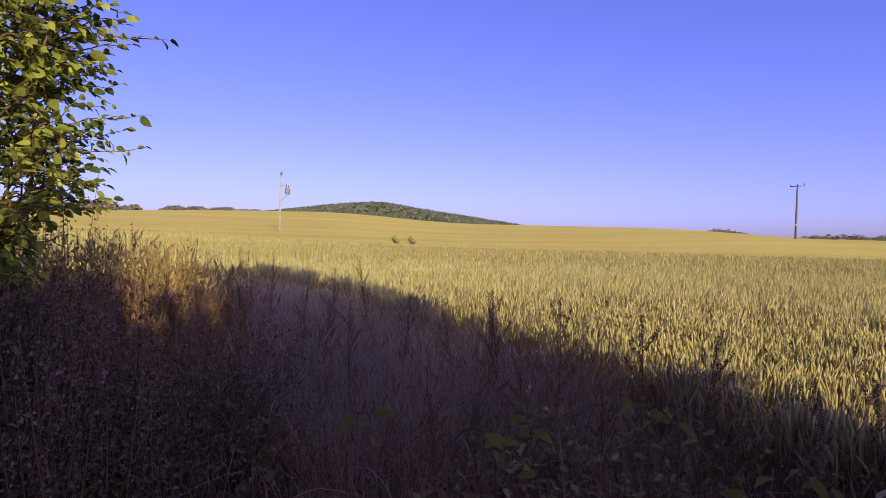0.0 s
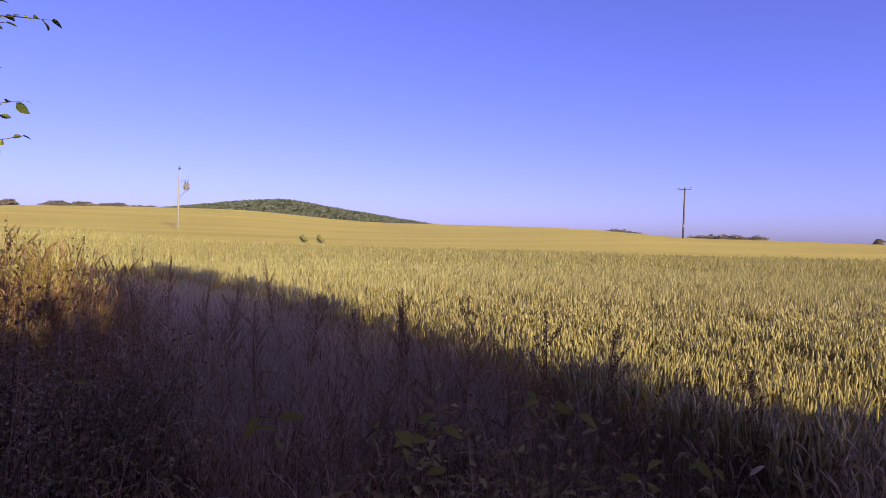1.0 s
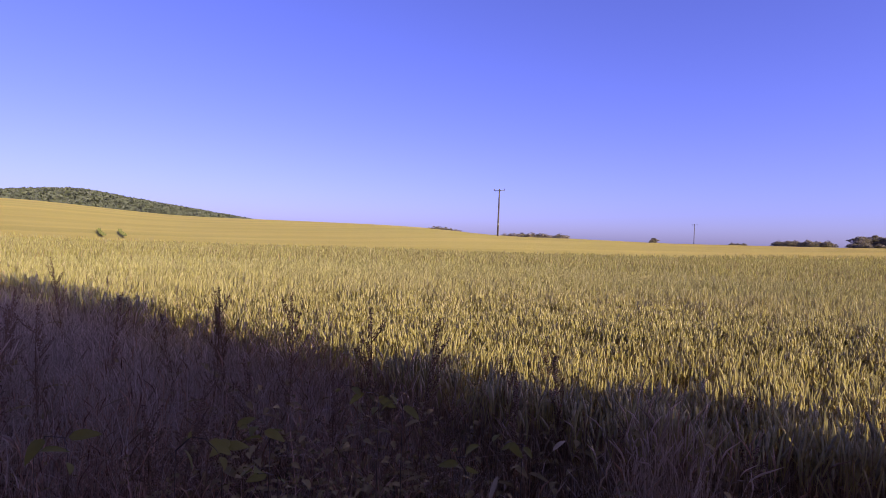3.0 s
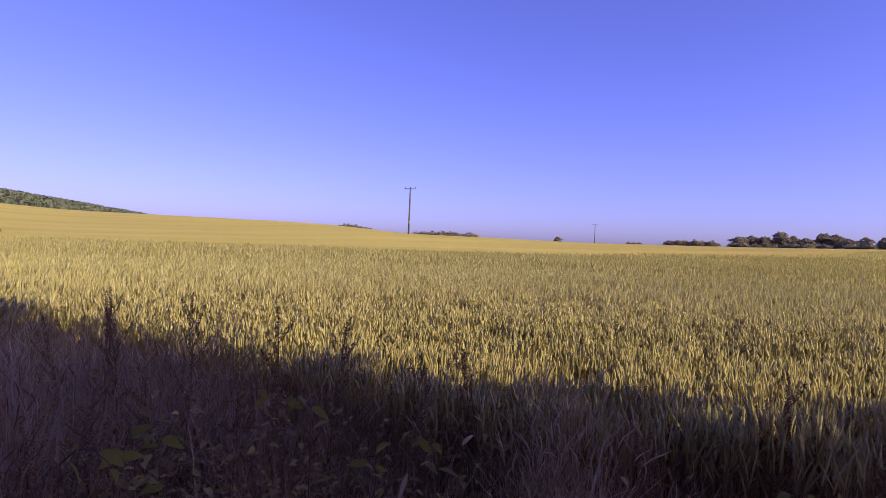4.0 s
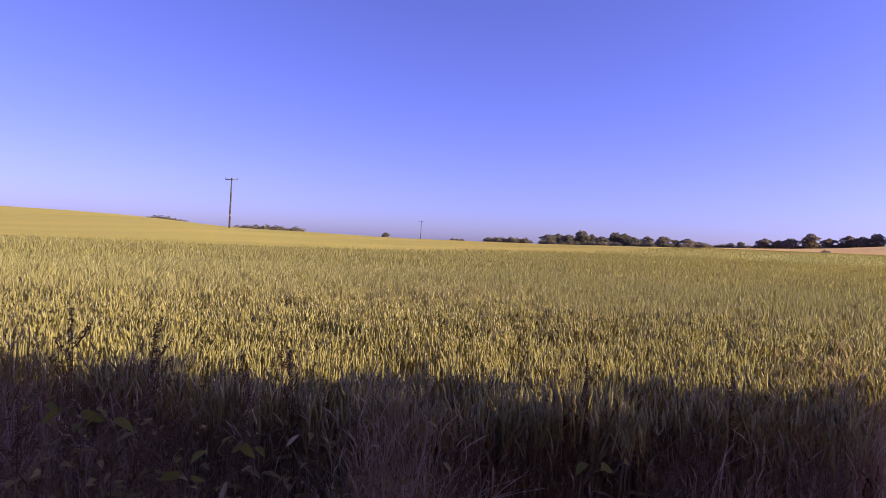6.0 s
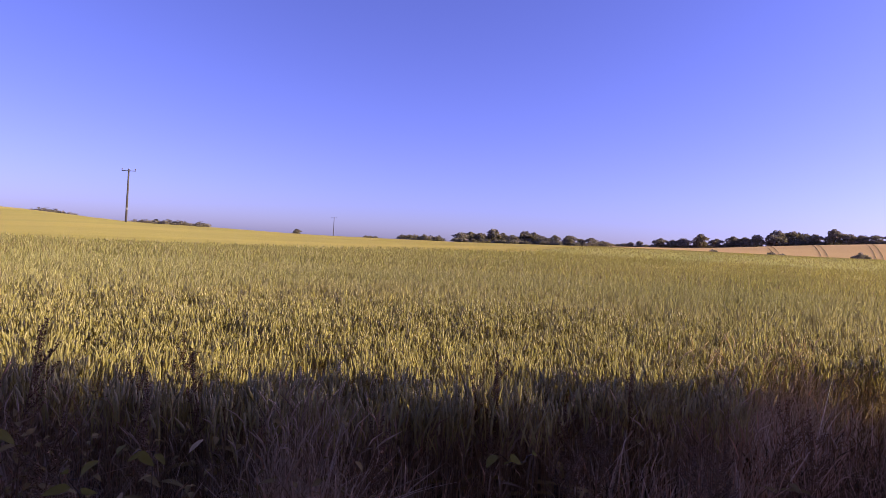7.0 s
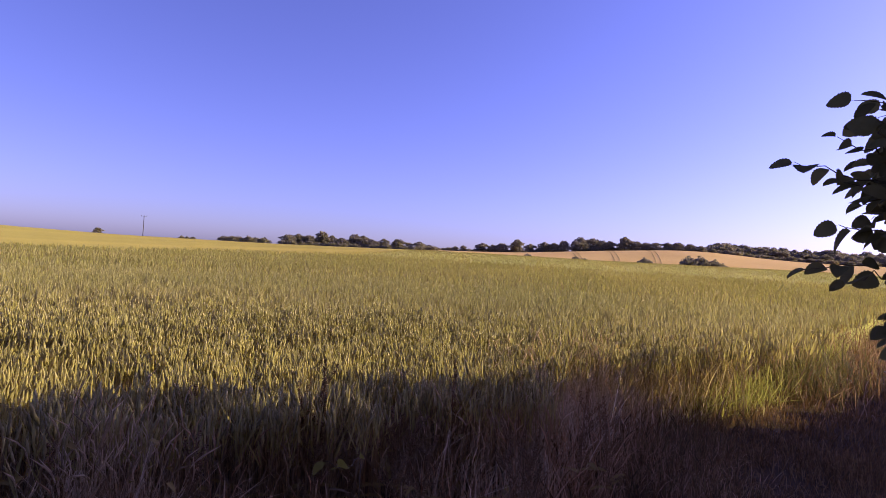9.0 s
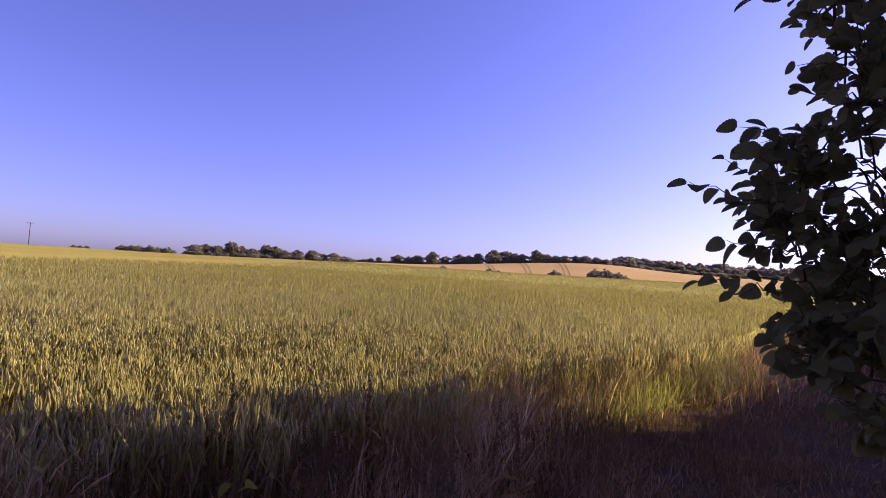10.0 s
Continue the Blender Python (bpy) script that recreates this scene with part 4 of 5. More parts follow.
# ---- verge grass ----
def verge(name, n, r0, r1, b0, b1, height, mat, label, nod=0.9, wide=0.0028, heads=True, inside=0.35, behind=99.0, sway=0.2, spread=0.22, tuft=0.22, plume=0.006):
    r = np.sqrt(rng.uniform(r0 * r0, r1 * r1, n))
    b = np.radians(rng.uniform(b0, b1, n) + rng.normal(0, 2.0, n))
    x, y = r * np.sin(b), r * np.cos(b)
    past = y - np.interp(x, EDGE_X, EDGE_Y)
    keep = (past < inside * rng.uniform(0, 1, n)) & (past > -behind)
    clump = np.sin(x * 2.1 + np.sin(y * 1.7) * 2) * np.sin(y * 2.6 + np.cos(x * 1.9) * 2)
    keep &= rng.uniform(-1.5, 0.9, n) < clump
    x, y, clump = x[keep], y[keep], clump[keep]
    n = len(x)
    P = np.column_stack([x, y, land(x, y)])
    s = Soup()
    h = height * (0.8 + 0.25 * clump) * np.clip(rng.normal(0.85, spread, n), 0.3, 1.2)
    for k, bd in enumerate((0.5, 1.1, 1.9)):
        m = np.arange(n) % 3 == k
        c = m.sum()
        bv, bq = blade(1.0, wide / 0.6, bd * nod, 3, 0.3)
        yaw, way, lean = rng.uniform(0, 6.283, c), rng.uniform(0, 6.283, c), np.abs(rng.normal(0.12, sway, c))
        s.scatter(bv, [bq], P[m], yaw, lean, way, np.column_stack([h[m], np.full(c, 0.75) * rng.uniform(0.6, 1.5, c), h[m]]), 0)
    if heads:
        m = rng.uniform(size=n) < tuft
        c = m.sum()
        ev, et = ear_shape(0.13, 0.8, 3, 3, plume)
        stem = np.array([(0.0012, 0, 0), (-0.0006, 0.001, 0), (-0.0006, -0.001, 0), (0.0008, 0, 1), (-0.0004, 0.0007, 1), (-0.0004, -0.0007, 1)])
        yaw, way, lean = rng.uniform(0, 6.283, c), rng.uniform(0, 6.283, c), np.abs(rng.normal(0.08, 0.16, c))
        hh = h[m] * 1.05
        s.scatter(stem, [np.array([(0, 1, 4, 3), (1, 2, 5, 4), (2, 0, 3, 5)])], P[m], yaw, lean, way, np.column_stack([np.ones(c), np.ones(c), hh]), 0)
        top = P[m] + np.column_stack([np.sin(lean) * np.cos(way) * hh, np.sin(lean) * np.sin(way) * hh, np.cos(lean) * hh])
        s.scatter(ev * np.array([0.7, 0.7, 1]), [et], top, yaw, lean * 1.6, way, rng.uniform(0.5, 1.1, c), 0)
    return tagged(new(name, s.mesh(name, [mat])), label, "grass", kind="stuff")


verge("verge_grass", 34000, 0.8, 5.2, -50, 62, 0.34, DEAD_GRASS, "tangled brown dead grass on the shaded verge", wide=0.0015, nod=2.0, sway=0.8, heads=False)
verge("verge_grass", 9000, 2.2, 6.0, -50, 44, 0.55, DEAD_GRASS, "dead bent grass on the shaded verge", wide=0.0017, nod=1.7, sway=0.6)
verge("verge_grass", 3500, 0.8, 6.0, -50, 62, 0.42, GREEN_GRASS, "green grass blades among the dry verge", heads=False)
verge("verge_grass", 15000, 4.3, 9.0, -19, 16, 0.84, PALE_GRASS, "pale dry flowering grass standing before the wheat", wide=0.0026, nod=1.3, sway=0.4, inside=0.6, spread=0.2, tuft=0.4, plume=0.0065)
verge("verge_grass", 18000, 6.5, 22.0, -20, 2, 0.86, PALE_GRASS, "tall dry grass along the crop's edge", wide=0.0045, inside=3.0, sway=0.35)
verge("verge_grass", 9000, 5.5, 10.0, -46, -21, 0.8, GOLD_GRASS, "golden seeding weeds along the crop's edge", wide=0.003, inside=2.0, nod=0.9, sway=0.35)
verge("golden_weeds", 3000, 5.6, 7.6, -37, -27, 1.3, BROWN_WEED, "golden-brown seeding weeds in the sun", wide=0.003, inside=3.0, nod=0.6, sway=0.16, tuft=0.7, plume=0.009)
verge("golden_weeds", 3000, 5.8, 8.0, -28, -19, 1.16, BROWN_WEED, "golden-brown seeding weeds in the sun", wide=0.003, inside=3.0, nod=0.6, sway=0.18, tuft=0.7, plume=0.009)
verge("verge_grass", 9000, 1.2, 6.5, 58, 94, 0.26, TRODDEN, "tangled dry grass before the wheat", wide=0.0019)
verge("verge_grass", 20000, 2.6, 7.5, 82, 126, 0.2, TRODDEN, "short trodden dry grass on the verge", nod=1.3, heads=False, inside=0.1, sway=0.35)
verge("verge_grass", 30000, 1.6, 12.0, 76, 135, 0.21, TRODDEN, "short trodden dry grass on the verge", nod=1.3, heads=False, inside=0.1)
verge("verge_grass", 5000, 6.5, 13.0, 94, 114, 0.26, TRODDEN, "dry bent grass fringing the wheat", nod=1.2, inside=0.8)
verge("verge_grass", 24000, 9.0, 40.0, 105, 124, 0.78, DEAD_GRASS, "brown dead grass fringing the wheat", nod=1.2, inside=2.0, wide=0.005, tuft=0.4, sway=0.35)
verge("verge_grass", 1500, 10.0, 13.5, 105.5, 108.5, 0.95, GREEN_GRASS, "bright green grass tuft at the field corner", heads=False, inside=2.5, wide=0.005)

verge("wheat_fringe", 24000, 4.0, 17.0, 97, 116, 0.66, FRINGE, "leafy yellow-green wheat leaning out along the crop's edge", nod=0.8, wide=0.0036, sway=0.35, heads=False, inside=0.8, behind=0.15)
# wheat in the pale grass colour: skylight on the shaded edge put into its tone
verge("wheat_fringe", 12000, 2.4, 9.0, 14, 99, 0.72, PALE_GRASS, "leaning wheat coloured pale to lift the shaded crop edge", nod=0.7, wide=0.0034, sway=0.25, inside=0.5, behind=0.45, tuft=0.6, plume=0.007)
verge("verge_grass", 9000, 3.0, 7.5, 2, 40, 0.72, GRASS, "dry seeding grass before the wheat", nod=1.1, wide=0.0024, sway=0.35, inside=0.9, behind=1.4, tuft=0.4)
# same pale colour again, to brighten the crop edge where shade falls
verge("wheat_fringe", 7000, 3.6, 8.5, 76, 99, 0.8, PALE_GRASS, "standing wheat coloured pale to lift the shaded crop edge", nod=0.6, wide=0.0034, sway=0.15, inside=1.1, behind=0.1, tuft=0.7, plume=0.007)
verge("verge_grass", 7000, 3.4, 8.5, 68, 102, 0.34, BRAMBLE, "reddish dry grass before the wheat", nod=0.9, wide=0.0026, inside=0.3, behind=1.6)
verge("brown_weeds", 4600, 2.6, 6.0, -14, 64, 0.74, BROWN_WEED, "upright brown weeds with seed heads before the wheat", nod=0.9, wide=0.0021, inside=0.6, sway=0.3)
verge("brown_weeds", 1100, 2.9, 5.4, 50, 92, 0.72, BROWN_WEED, "upright brown weeds before the wheat", nod=0.8, wide=0.0024, inside=0.2, sway=0.35)
verge("verge_grass", 9000, 2.0, 6.5, 62, 102, 0.28, BROWN_WEED, "reddish dry grass before the wheat", nod=1.3, wide=0.0021, heads=False, inside=0.3, sway=0.5)
verge("brown_weeds", 2800, 2.2, 8.0, 40, 100, 0.66, BROWN_WEED, "upright reddish-brown weeds before the wheat", nod=0.4, wide=0.003, inside=0.3, behind=0.7)
verge("wheat_fringe", 26000, 2.0, 17.0, 20, 116, 0.34, GRASS, "reddish dry grass under the crop's edge", nod=1.1, wide=0.003, heads=False, inside=0.4, behind=0.3)

verge("pale_grass_clump", 520, 2.6, 3.2, 43, 49, 0.86, PALE_GRASS, "clump of pale flowering grass before the wheat", nod=0.8, wide=0.0026, inside=1.2, sway=0.2, tuft=0.7)

# low broad-leaved weeds in drifts through the grass
n = 28000
r = np.sqrt(rng.uniform(0.9, 36, n))
b = np.radians(rng.uniform(-50, 66, n))
x, y = r * np.sin(b), r * np.cos(b)
drift = np.sin(x * 1.7 + 2 * np.sin(y * 1.1)) * np.cos(y * 2.1 + np.sin(x * 2.3))
keep = (y < np.interp(x, EDGE_X, EDGE_Y) + 0.2) & ((r < 3.9) | (b < -0.2)) & (drift > rng.uniform(-0.9, 0.9, n)) & (rng.uniform(0.2, 1.0, n) > b)
x, y = x[keep], y[keep]
n = len(x)
s = Soup()
tv, tq = leaf_shape(1.0, 0.5, 0.4, 0.35, 0.0, 3)
s.scatter(tv, [tq], np.column_stack([x, y, land(x, y) + rng.uniform(0.05, 0.72, n) * (0.4 + 0.6 * rng.uniform(size=n)) * np.where(x > 0.3, 1.5, 1.0)]), rng.uniform(0, 6.28, n), rng.uniform(-0.4, 0.9, n),
          rng.uniform(0, 6.28, n), rng.uniform(0.02, 0.07, n))
tagged(new("verge_weeds", s.mesh("verge_weeds", [WEED_LEAF])), "low broad-leaved weeds among the dry grass", "weeds", kind="stuff")


# ---- bramble thicket at the left-hand side of the verge ----
def bramble(az, r, h, w, seed):
    rnd = random.Random(seed)
    x, y, _ = bearing(az, r)
    t = thing("bramble_bush", (x, y, ground_z(x, y)), "bramble and nettle thicket with dry stalks on the verge", "bush", "brambles on the verge")
    leaves, pts = Soup(), []
    for i in range(26):
        a, q = rnd.uniform(0, 6.28), rnd.uniform(0.2, 1) ** 0.6 * w / 2
        tip = Vector((math.cos(a) * q, math.sin(a) * q, h * rnd.uniform(0.45, 0.95) * (1 - 0.3 * (2 * q / w) ** 2)))
        path = bend((math.cos(a) * q * 0.4, math.sin(a) * q * 0.4, 0), tip, 0.18 * h, 6)
        stems = Soup()
        stems.tube(path, [0.006, 0.0055, 0.005, 0.0045, 0.004, 0.003, 0.002], 4)
        part("stem", stems.mesh("stem", [BARK]), t)
        for p in path[2:]:
            for k in range(9):
                pts.append(p + Vector((rnd.gauss(0, 0.12), rnd.gauss(0, 0.12), rnd.gauss(0, 0.1))))
    n = len(pts)
    tv, tq = leaf_shape(1.0, 0.4, 0.35, 0.3, 0.04, 2)
    leaves.scatter(tv, [tq], np.array(pts), rng.uniform(0, 6.28, n), rng.uniform(-0.3, 1.3, n), rng.uniform(0, 6.28, n), rng.uniform(0.02, 0.052, n))
    tagged(part("foliage", leaves.mesh("foliage", [BRAMBLE]), t), kind="stuff")
    for i in range(14):
        a, q = rnd.uniform(0, 6.28), rnd.uniform(0, 1) ** 0.5 * w / 2
        s = Soup()
        base = Vector((math.cos(a) * q, math.sin(a) * q, 0))
        top = base + Vector((rnd.gauss(0, 0.16), rnd.gauss(0, 0.16), h * rnd.uniform(0.7, 1.08)))
        path = bend(base, top, 0, 4)
        s.tube(path, [0.004, 0.0035, 0.003, 0.0025, 0.001], 4)
        m = 44
        P = np.array([path[2].lerp(path[4], rnd.random()) + Vector((rnd.gauss(0, 0.025), rnd.gauss(0, 0.025), 0)) for _ in range(m)])
        s.scatter(np.array([(-1, 0, 0), (0, -0.7, 0.4), (1, 0, 0.2), (0, 0, 1.6)]), [np.array([(0, 1, 3), (1, 2, 3), (2, 0, 3)])], P, rng.uniform(0, 6, m), rng.uniform(0, 0.9, m), rng.uniform(0, 6, m), rng.uniform(0.006, 0.012, m))
        # stalks within 5 m get the browner colour to suit the shade there
        part("dry_stalk", s.mesh("dry_stalk", [GOLD_GRASS if i % 3 and r > 5 else DEAD_GRASS]), t)


for i, (az, r, h, w) in enumerate(((-36.0, 4.2, 2.0, 1.3), (-33.6, 4.7, 1.86, 1.2), (-39.0, 4.0, 2.05, 1.3), (-37.5, 5.4, 1.9, 1.5), (-33.0, 5.8, 1.88, 1.4), (-29.0, 6.2, 1.84, 1.3), (-25.5, 6.6, 1.7, 1.3), (-22.3, 6.8, 1.5, 1.2), (-19.2, 6.9, 1.22, 1.0), (-34.0, 8.4, 1.85, 1.8), (-29.5, 8.8, 1.8, 1.6), (-25.6, 8.8, 1.66, 1.4),
                                (-38.0, 3.4, 1.62, 1.2), (-34.2, 3.7, 1.55, 1.1), (-31.0, 4.1, 1.42, 1.0), (-41.0, 5.6, 1.8, 1.8), (-37.0, 4.6, 1.7, 1.4), (-44.0, 4.4, 1.6, 1.6), (-30.5, 4.4, 1.0, 1.2), (-24.0, 5.0, 0.95, 1.2), (-15.5, 6.2, 0.95, 0.9),
                                # row added in front so that its shaded side covers the sunlit thicket
                                (-28.0, 3.3, 1.4, 1.0), (-24.0, 3.9, 1.32, 1.1), (-33.0, 2.9, 1.42, 1.0), (-20.5, 4.4, 1.16, 1.1), (-38.0, 2.7, 1.46, 1.0), (-17.5, 4.8, 0.9, 1.0))):
    bramble(az, r, h, w, 60 + i)


# ---- sunlit weed spikes over the thicket ----
SEED_V = np.array([(-1, 0, 0), (0, -0.7, 0.4), (1, 0, 0.2), (0, 0, 1.6)])
SEED_F = np.array([(0, 1, 3), (1, 2, 3), (2, 0, 3)])


def weed_spike(az, r, el, seed):
    rnd = random.Random(seed)
    x, y, _ = bearing(az, r)
    g = ground_z(x, y)
    h = EYE + r * math.tan(radians(el)) - g
    t = thing("weed_spike", (x, y, g), "tall dry weed with small seed clusters in the sun", "weed", "dry weeds over the thicket")
    t.rotation_euler = (rnd.uniform(-0.12, 0.12), rnd.uniform(-0.12, 0.12), rnd.uniform(0, 6.28))
    stem = Soup()
    spine = bend((0, 0, 0), (rnd.gauss(0, 0.06), rnd.gauss(0, 0.06), h), 0, 5)
    stem.tube(spine, [0.005, 0.0045, 0.004, 0.0035, 0.0025, 0.0012], 4)
    part("stem", stem.mesh("stem", [GOLD_GRASS]), t)
    for i in range(9):
        u = 0.5 + 0.055 * i
        j = min(int(u * 5), 4)
        p = spine[j].lerp(spine[j + 1], u * 5 - j)
        a, ln = rnd.uniform(0, 6.28), rnd.uniform(0.08, 0.2) * (1.5 - u)
        q = p + Vector((math.cos(a) * ln * 0.6, math.sin(a) * ln * 0.6, ln))
        sprig = Soup()
        sprig.tube([p, p.lerp(q, 0.5), q], [0.002, 0.0016, 0.001], 3)
        pts = [p.lerp(q, rnd.uniform(0.3, 1.05)) + Vector((rnd.gauss(0, 0.008), rnd.gauss(0, 0.008), 0)) for _ in range(11)]
        sprig.scatter(SEED_V, [SEED_F], np.array(pts), rng.uniform(0, 6, 11), rng.uniform(0, 0.9, 11), rng.uniform(0, 6, 11), rng.uniform(0.006, 0.012, 11))
        tagged(part("seed_sprig", sprig.mesh("seed_sprig", [GOLD_GRASS if seed % 3 else DOCK]), t), kind="stuff")


for i in range(70):
    az = rn.uniform(-34, -18)
    weed_spike(az, rn.uniform(5.4, 7.2), float(np.interp(az, (-34, -31, -27, -23, -20, -18), (-0.4, -0.5, -0.9, -2.2, -4.0, -4.6))) + rn.gauss(-0.6, 0.8), 400 + i)


# ---- long dead stems that arch through the verge ----
s = Soup()
for i in range(260):
    x, y, _ = bearing(rn.uniform(-42, 64), math.sqrt(rn.uniform(2.6, 20)))
    if y > np.interp(x, EDGE_X, EDGE_Y) + 0.1:
        continue
    a, ln = rn.uniform(0, 6.28), rn.uniform(0.35, 0.9)
    p0 = Vector((x, y, ground_z(x, y) + rn.uniform(0.0, 0.35)))
    s.tube(bend(p0, p0 + Vector((math.cos(a) * ln, math.sin(a) * ln, rn.uniform(-0.1, 0.4))), ln * rn.uniform(0.1, 0.4), 7), [0.0022, 0.0022, 0.002, 0.002, 0.0018, 0.0016, 0.0012, 0.0008], 3)
tagged(new("dead_stems", s.mesh("dead_stems", [PALE_GRASS])), "long pale dead stems arching through the verge", "grass", kind="stuff")


# ---- docks with rusty seed heads ----
def dock_parts(h, seed):
    rnd = random.Random(seed)
    stem, seeds, leaves = Soup(), Soup(), []
    lean = rnd.uniform(-0.1, 0.1)
    spine = [Vector((lean * h * u * u, 0.03 * math.sin(3 * u) * h, h * u)) for u in (0, 0.2, 0.4, 0.6, 0.8, 1.0)]
    stem.tube(spine, [0.006, 0.0055, 0.005, 0.004, 0.003, 0.0015], 5)
    arms = [(spine[2], spine[5], 0.0)]
    for i in range(9):
        u = 0.4 + 0.055 * i
        j = int(u * 5)
        p = spine[j].lerp(spine[min(j + 1, 5)], u * 5 - j)
        a = rnd.uniform(0, 6.28)
        spread = rnd.uniform(0.05, 0.13)
        tip = p + Vector((math.cos(a) * spread, math.sin(a) * spread, 0.1 + 0.1 * rnd.random()))
        stem.tube([p, p.lerp(tip, 0.5) + Vector((math.cos(a) * 0.015, math.sin(a) * 0.015, 0)), tip], [0.003, 0.0025, 0.0015], 4)
        arms.append((p, tip, a))
    pts = []
    for p, q, a in arms:
        whorls = int((q - p).length / 0.016)
        for w in range(1, whorls + 1):
            c = p.lerp(q, w / whorls)
            rad = 0.015 * (1.15 - 0.6 * w / whorls)
            for k in range(4):
                th = rnd.uniform(0, 6.28)
                pts.append(c + Vector((math.cos(th) * rad, math.sin(th) * rad, rnd.uniform(-0.006, 0.006))))
    tv = np.array([(-1, 0, 0), (0, -0.8, 0.3), (1, 0, 0), (0, 0.8, -0.3), (0, 0, 1.1), (0, 0, -0.9)])
    tf = np.array([(0, 1, 4), (1, 2, 4), (2, 3, 4), (3, 0, 4), (1, 0, 5), (2, 1, 5), (3, 2, 5), (0, 3, 5)])
    n = len(pts)
    seeds.scatter(tv, [tf], np.array(pts), rng.uniform(0, 6.28, n), rng.uniform(0, 1.5, n), rng.uniform(0, 6.28, n), rng.uniform(0.0042, 0.0074, n))
    for i in range(5):
        a = i * 2.4
        v, q = leaf_shape(0.2, 0.055, 0.3, 0.5, 0.06, 6)
        m = np.array(pose(0, 0, 0.12 * h + 0.09 * h * i, 0, -35, math.degrees(a)))
        leaves.append(bulk("leaf", v @ m[:3, :3].T + m[:3, 3], [q], [WEED_LEAF], [np.zeros(len(q), int)], True))
    return stem.mesh("stem", [DOCK]), seeds.mesh("seed_head", [DOCK]), leaves


DOCKS = [dock_parts(1.25, k) for k in range(4)]
DOCK_AT = [(-15.8, -2.2, 8.6), (-6.6, -2.4, 7.6), (-10.0, -4.9, 6.2), (-11.7, -5.2, 5.8), (4.2, -4.8, 5.0), (5.6, -5.4, 4.8), (10.4, -5.5, 4.3), (18.0, -6.9, 3.7),
           (24.1, -7.8, 3.6), (36.6, -9.0, 4.0), (38.0, -10.4, 3.6), (-3.5, -5.2, 6.0), (1.5, -6.6, 5.2), (-13.0, -4.6, 6.6), (-18.5, -4.8, 6.2), (-8.0, -6.2, 5.0), (64.2, -9.9, 3.6), (78.2, -9.6, 4.2)]
for i in range(30):
    r = 2.9 + 1.5 * rn.random()
    DOCK_AT.append((rn.uniform(-6, 92), -math.degrees(math.atan((EYE - rn.uniform(0.66, 1.0)) / r)), r))
for i, (az, el, r) in enumerate(DOCK_AT):
    x, y, _ = bearing(az, r)
    g = ground_z(x, y)
    h = EYE + r * math.tan(radians(el)) - g
    t = thing("dock_plant", (x, y, g), "withered dock with a rusty brown seed head", "weed", "docks at the crop's edge")
    t.rotation_euler = (rng.uniform(-0.08, 0.08), rng.uniform(-0.08, 0.08), rng.uniform(0, 6.28))
    t.scale = (1, 1, h / 1.25)
    st, sd, lv = DOCKS[i % 4]
    part("stem", st, t)
    part("seed_head", sd, t, "rusty brown seeds")
    for m in lv:
        part("leaf", m, t)

# ---- saplings that push yellow-green leaves through the grass ----
sap_leaves, sap_shapes = leaf_set("leaf", SAP_LEAF, length=1.0, width=0.4, teeth=0.03, stations=6, petiole=0.12)
SAP = [(20.4, -15.9, 1.75), (9.1, -17.3, 1.7), (-5.8, -18.6, 1.75), (4.6, -19.6, 1.65), (9.0, -21.0, 1.6), (30.8, -18.0, 1.65), (16.8, -14.3, 1.9), (26.7, -19.8, 1.7), (65.9, -19.1, 1.6), (7.5, -17.5, 1.8), (-22.3, -12.2, 2.4)]
for i, (az, el, r) in enumerate(SAP):
    tip = direction(az, el, r)
    bx, by, _ = bearing(az + rn.uniform(-4, 4), r + rn.uniform(-0.05, 0.25))
    top = Vector((bx, by, tip.z - 0.08))
    side = Vector((math.cos(radians(az)), -math.sin(radians(az)), 0)) * rn.choice((-1, 1))
    leafy_shrub("sapling", (bx, by), top, [(top, tip + side * 0.02)], sap_leaves, sap_shapes, SAP_LEAF, 0.09, 0.072,
                "young sapling with yellow-green leaves in the grass", "sapling", "saplings in the verge", 300, 0.0035, 20 + i, 0.4)

# ---- pale umbels and withered leaves ----
def umbel(az, r, h, label, name="wild_carrot"):
    x, y, _ = bearing(az, r)
    g = ground_z(x, y)
    t = thing(name, (x, y, g), label, "weed", "pale weeds on the verge")
    s = Soup()
    s.tube([(0, 0, 0), (0.02, 0.01, h * 0.5), (0.03, 0.02, h * 0.9)], [0.005, 0.004, 0.003], 5)
    part("stem", s.mesh("stem", [GREEN_GRASS]), t)
    f = Soup()
    pts = []
    for i in range(14):
        a, q = i * 2.4, 0.014 * math.sqrt(i)
        p = Vector((0.03 + math.cos(a) * q, 0.02 + math.sin(a) * q, h * 0.9 + 0.06 - q * 0.4))
        f.tube([(0.03, 0.02, h * 0.9), p], [0.0012, 0.001], 3)
        pts += [p + Vector((rn.gauss(0, 0.006), rn.gauss(0, 0.006), rn.gauss(0, 0.003))) for _ in range(5)]
    tv = np.array([(-1, 0, 0), (0, -1, 0), (1, 0, 0), (0, 1, 0), (0, 0, 0.6)])
    n = len(pts)
    f.scatter(tv, [np.array([(0, 1, 4), (1, 2, 4), (2, 3, 4), (3, 0, 4)])], np.array(pts), rng.uniform(0, 6, n), rng.uniform(0, 0.6, n), rng.uniform(0, 6, n), rng.uniform(0.004, 0.007, n))
    part("umbel", f.mesh("umbel", [PALE_FLOWER]), t, "pale flat seed head")


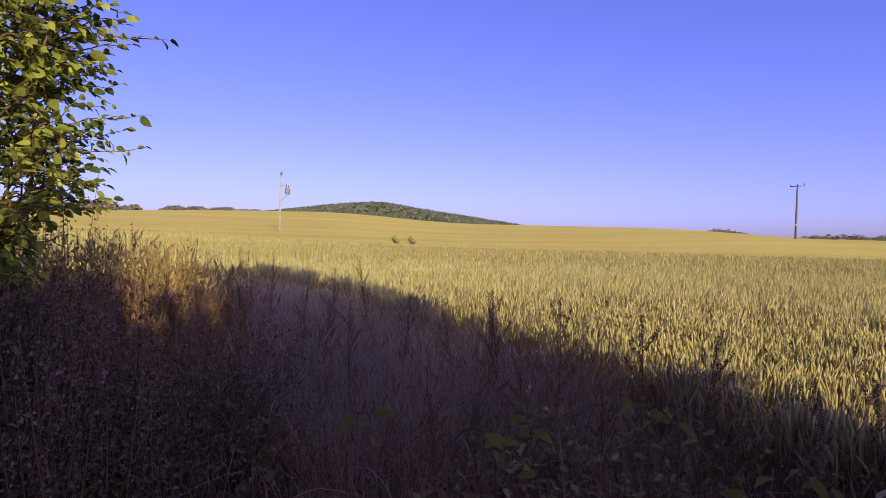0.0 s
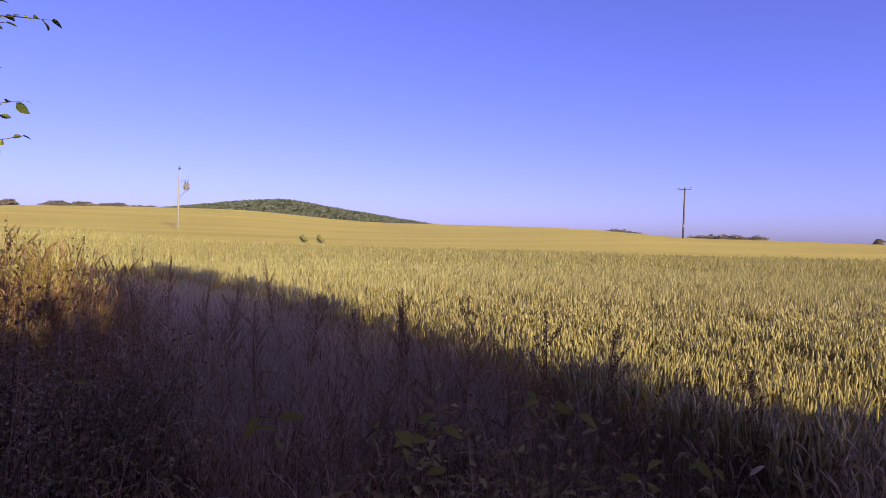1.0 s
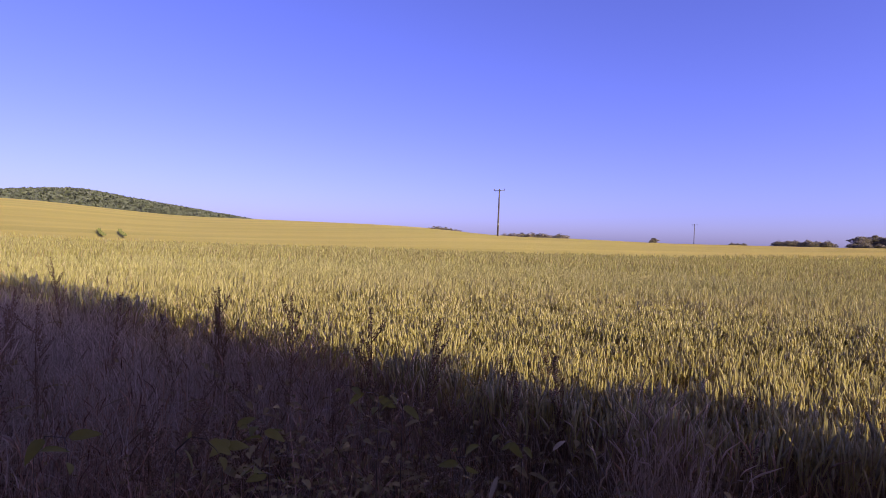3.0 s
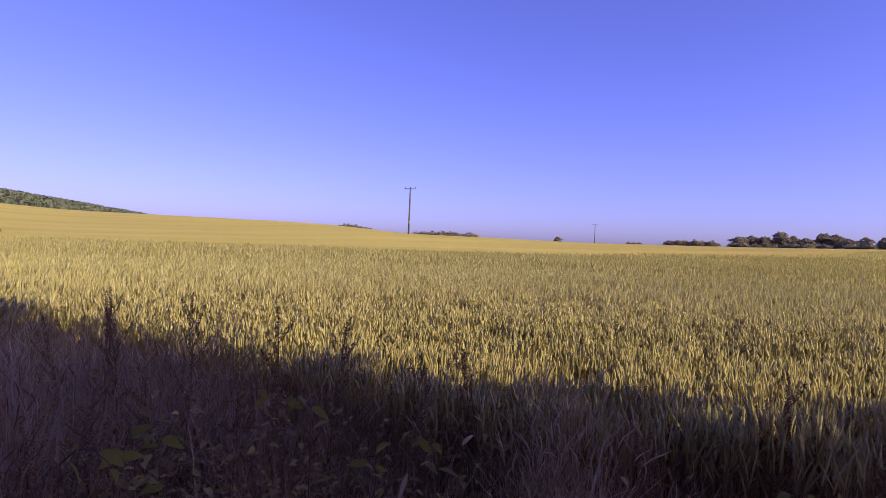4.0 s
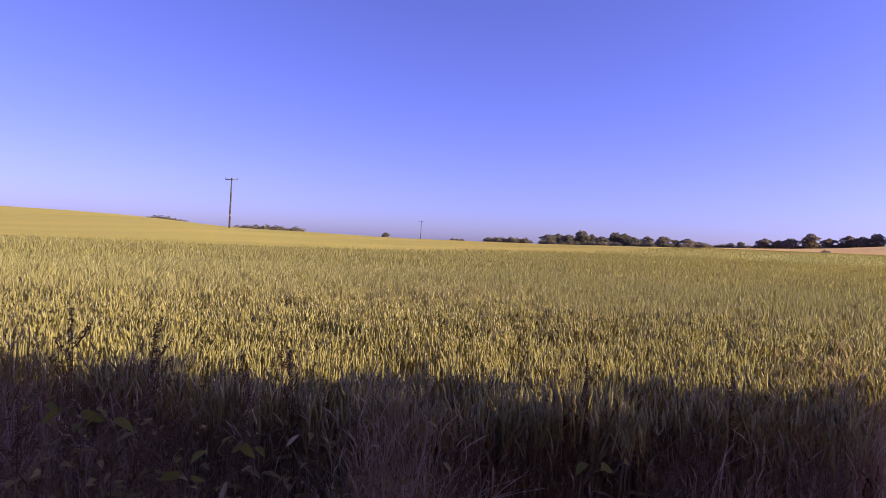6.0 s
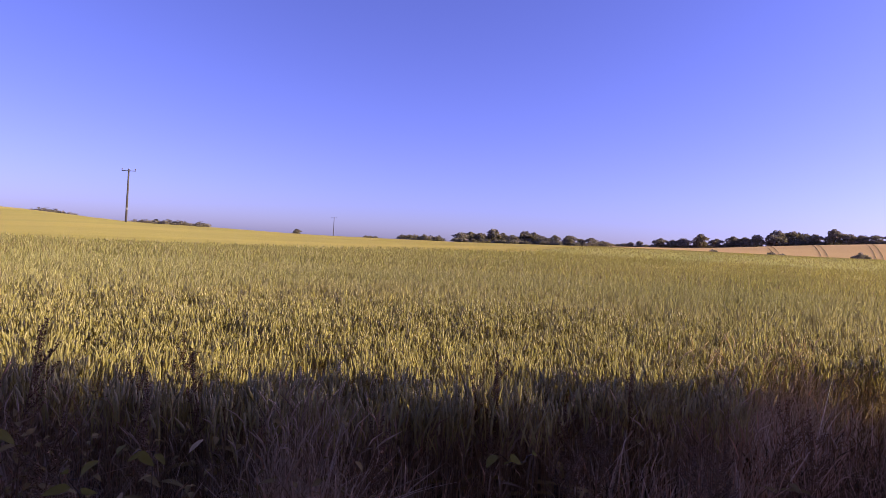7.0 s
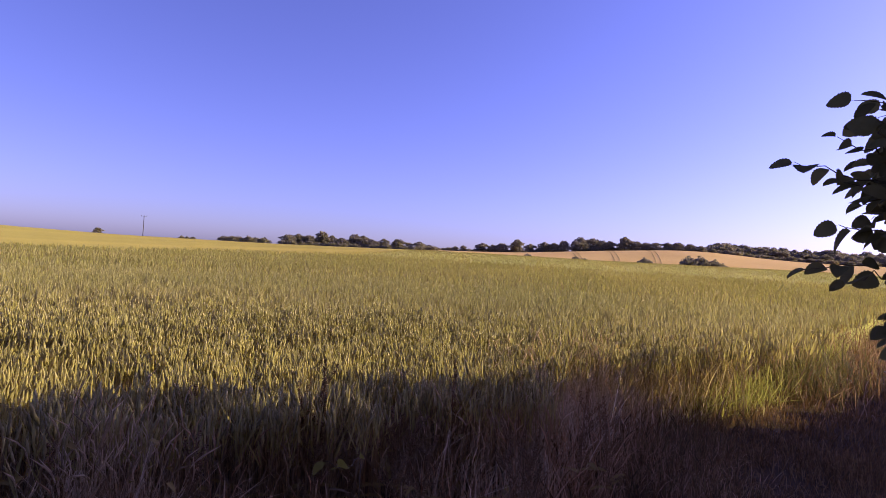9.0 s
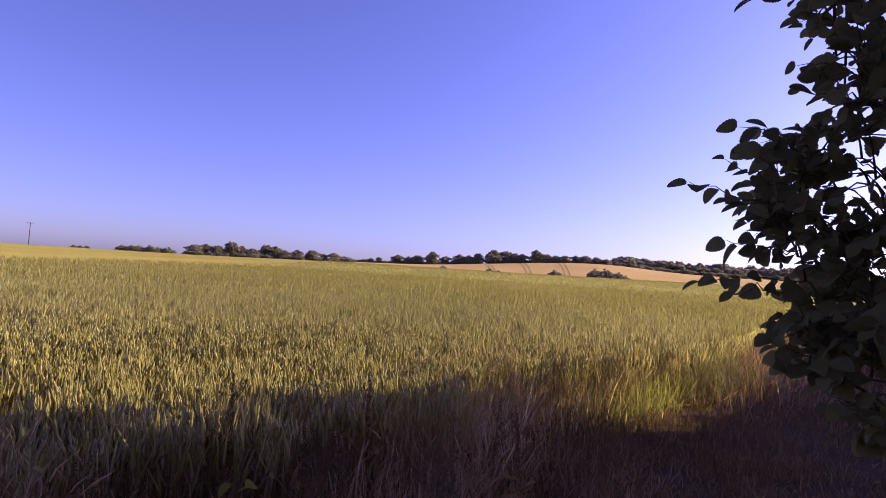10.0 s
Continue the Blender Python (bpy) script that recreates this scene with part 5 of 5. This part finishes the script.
for az, r, h in ((113.7, 8.2, 0.95), (114.6, 8.6, 1.1), (112.8, 8.0, 0.85), (115.4, 8.8, 1.1), (113.2, 9.2, 1.0), (-24, 2.4, 0.45), (-28, 2.6, 0.5), (-30, 2.2, 0.5), (67, 2.4, 0.7)):
    umbel(az, r, h, "wild carrot with pale seed heads on the verge")

dead_leaves, dead_shapes = leaf_set("withered_leaf", DEAD_LEAF, length=0.12, width=0.014, teeth=0.0, stations=5, petiole=0.05)
for az, el, r in ((36.5, -19.2, 2.2), (31.5, -21.5, 2.1), (-2, -14, 2.6), (0.5, -12.5, 2.8)):
    ob = new("withered_blade", dead_leaves[rn.randrange(4)])
    ob.matrix_world = Matrix.Translation(direction(az, el, r)) @ pose(0, 0, 0, rn.uniform(-40, 40), rn.uniform(-40, 50), rn.uniform(0, 360))
    tagged(ob, "curled pale withered leaf caught among stems", "leaf", "withered leaves in the verge")


# ---- wheel tracks ----
def wheel_track(name, pts, width, lift, label, mat=TRACK):
    """A raised strip with short stems that follows the land along bearings and distances."""
    V = []
    for i, (az, r) in enumerate(pts):
        a0, a1 = pts[max(i - 1, 0)], pts[min(i + 1, len(pts) - 1)]
        d = (Vector(bearing(*a1)) - Vector(bearing(*a0))).normalized()
        side = Vector((-d.y, d.x, 0)) * width / 2
        p = Vector(bearing(az, r))
        for e in (p - side, p + side):
            V.append((e.x, e.y, ground_z(e.x, e.y) + lift))
    q = [(2 * i, 2 * i + 1, 2 * i + 3, 2 * i + 2) for i in range(len(pts) - 1)]
    s = Soup()
    s.add(V, [q])
    n = len(pts) * 26
    k = rng.integers(0, len(pts) - 1, n)
    u = rng.uniform(0, 1, (n, 2))
    A = np.array(V).reshape(-1, 2, 3)
    P = (A[k, 0] * (1 - u[:, :1]) + A[k, 1] * u[:, :1]) * (1 - u[:, 1:]) + (A[k + 1, 0] * (1 - u[:, :1]) + A[k + 1, 1] * u[:, :1]) * u[:, 1:]
    tv = np.array([(-0.03, 0, 0), (0.03, 0, 0), (0, 0.05, 0.22)])
    s.scatter(tv, [np.array([(0, 1, 2)])], P, rng.uniform(0, 6, n), rng.uniform(0, 0.5, n), rng.uniform(0, 6, n), rng.uniform(0.6, 1.4, n))
    tagged(new(name, s.mesh(name, [mat])), label, "wheel track", kind="structure")


def mixed(a, b, n=14):
    return [(a[0] + (b[0] - a[0]) * i / n, a[1] + (b[1] - a[1]) * i / n) for i in range(n + 1)]


# dark strips on top of the wheat paint the shade inside the track gaps
for az in (-4.5, -2.95):
    wheel_track("wheel_track", [(az + 0.24 - 0.9 * u + 0.5 * u * u, 64 + 17 * u) for u in (i / 14 for i in range(15))], 0.33, 0.84, "dark strip over the wheat for a shaded wheel track")
for az in (87.3, 90.7, 94.3):
    for d in (-0.17, 0.17):
        wheel_track("wheel_track", mixed((az + d * 1.4 + 1.0, 262), (az + d, 405)), 0.3, 0.1, "narrow wheel track running up the barley", BARLEY_TRACK)
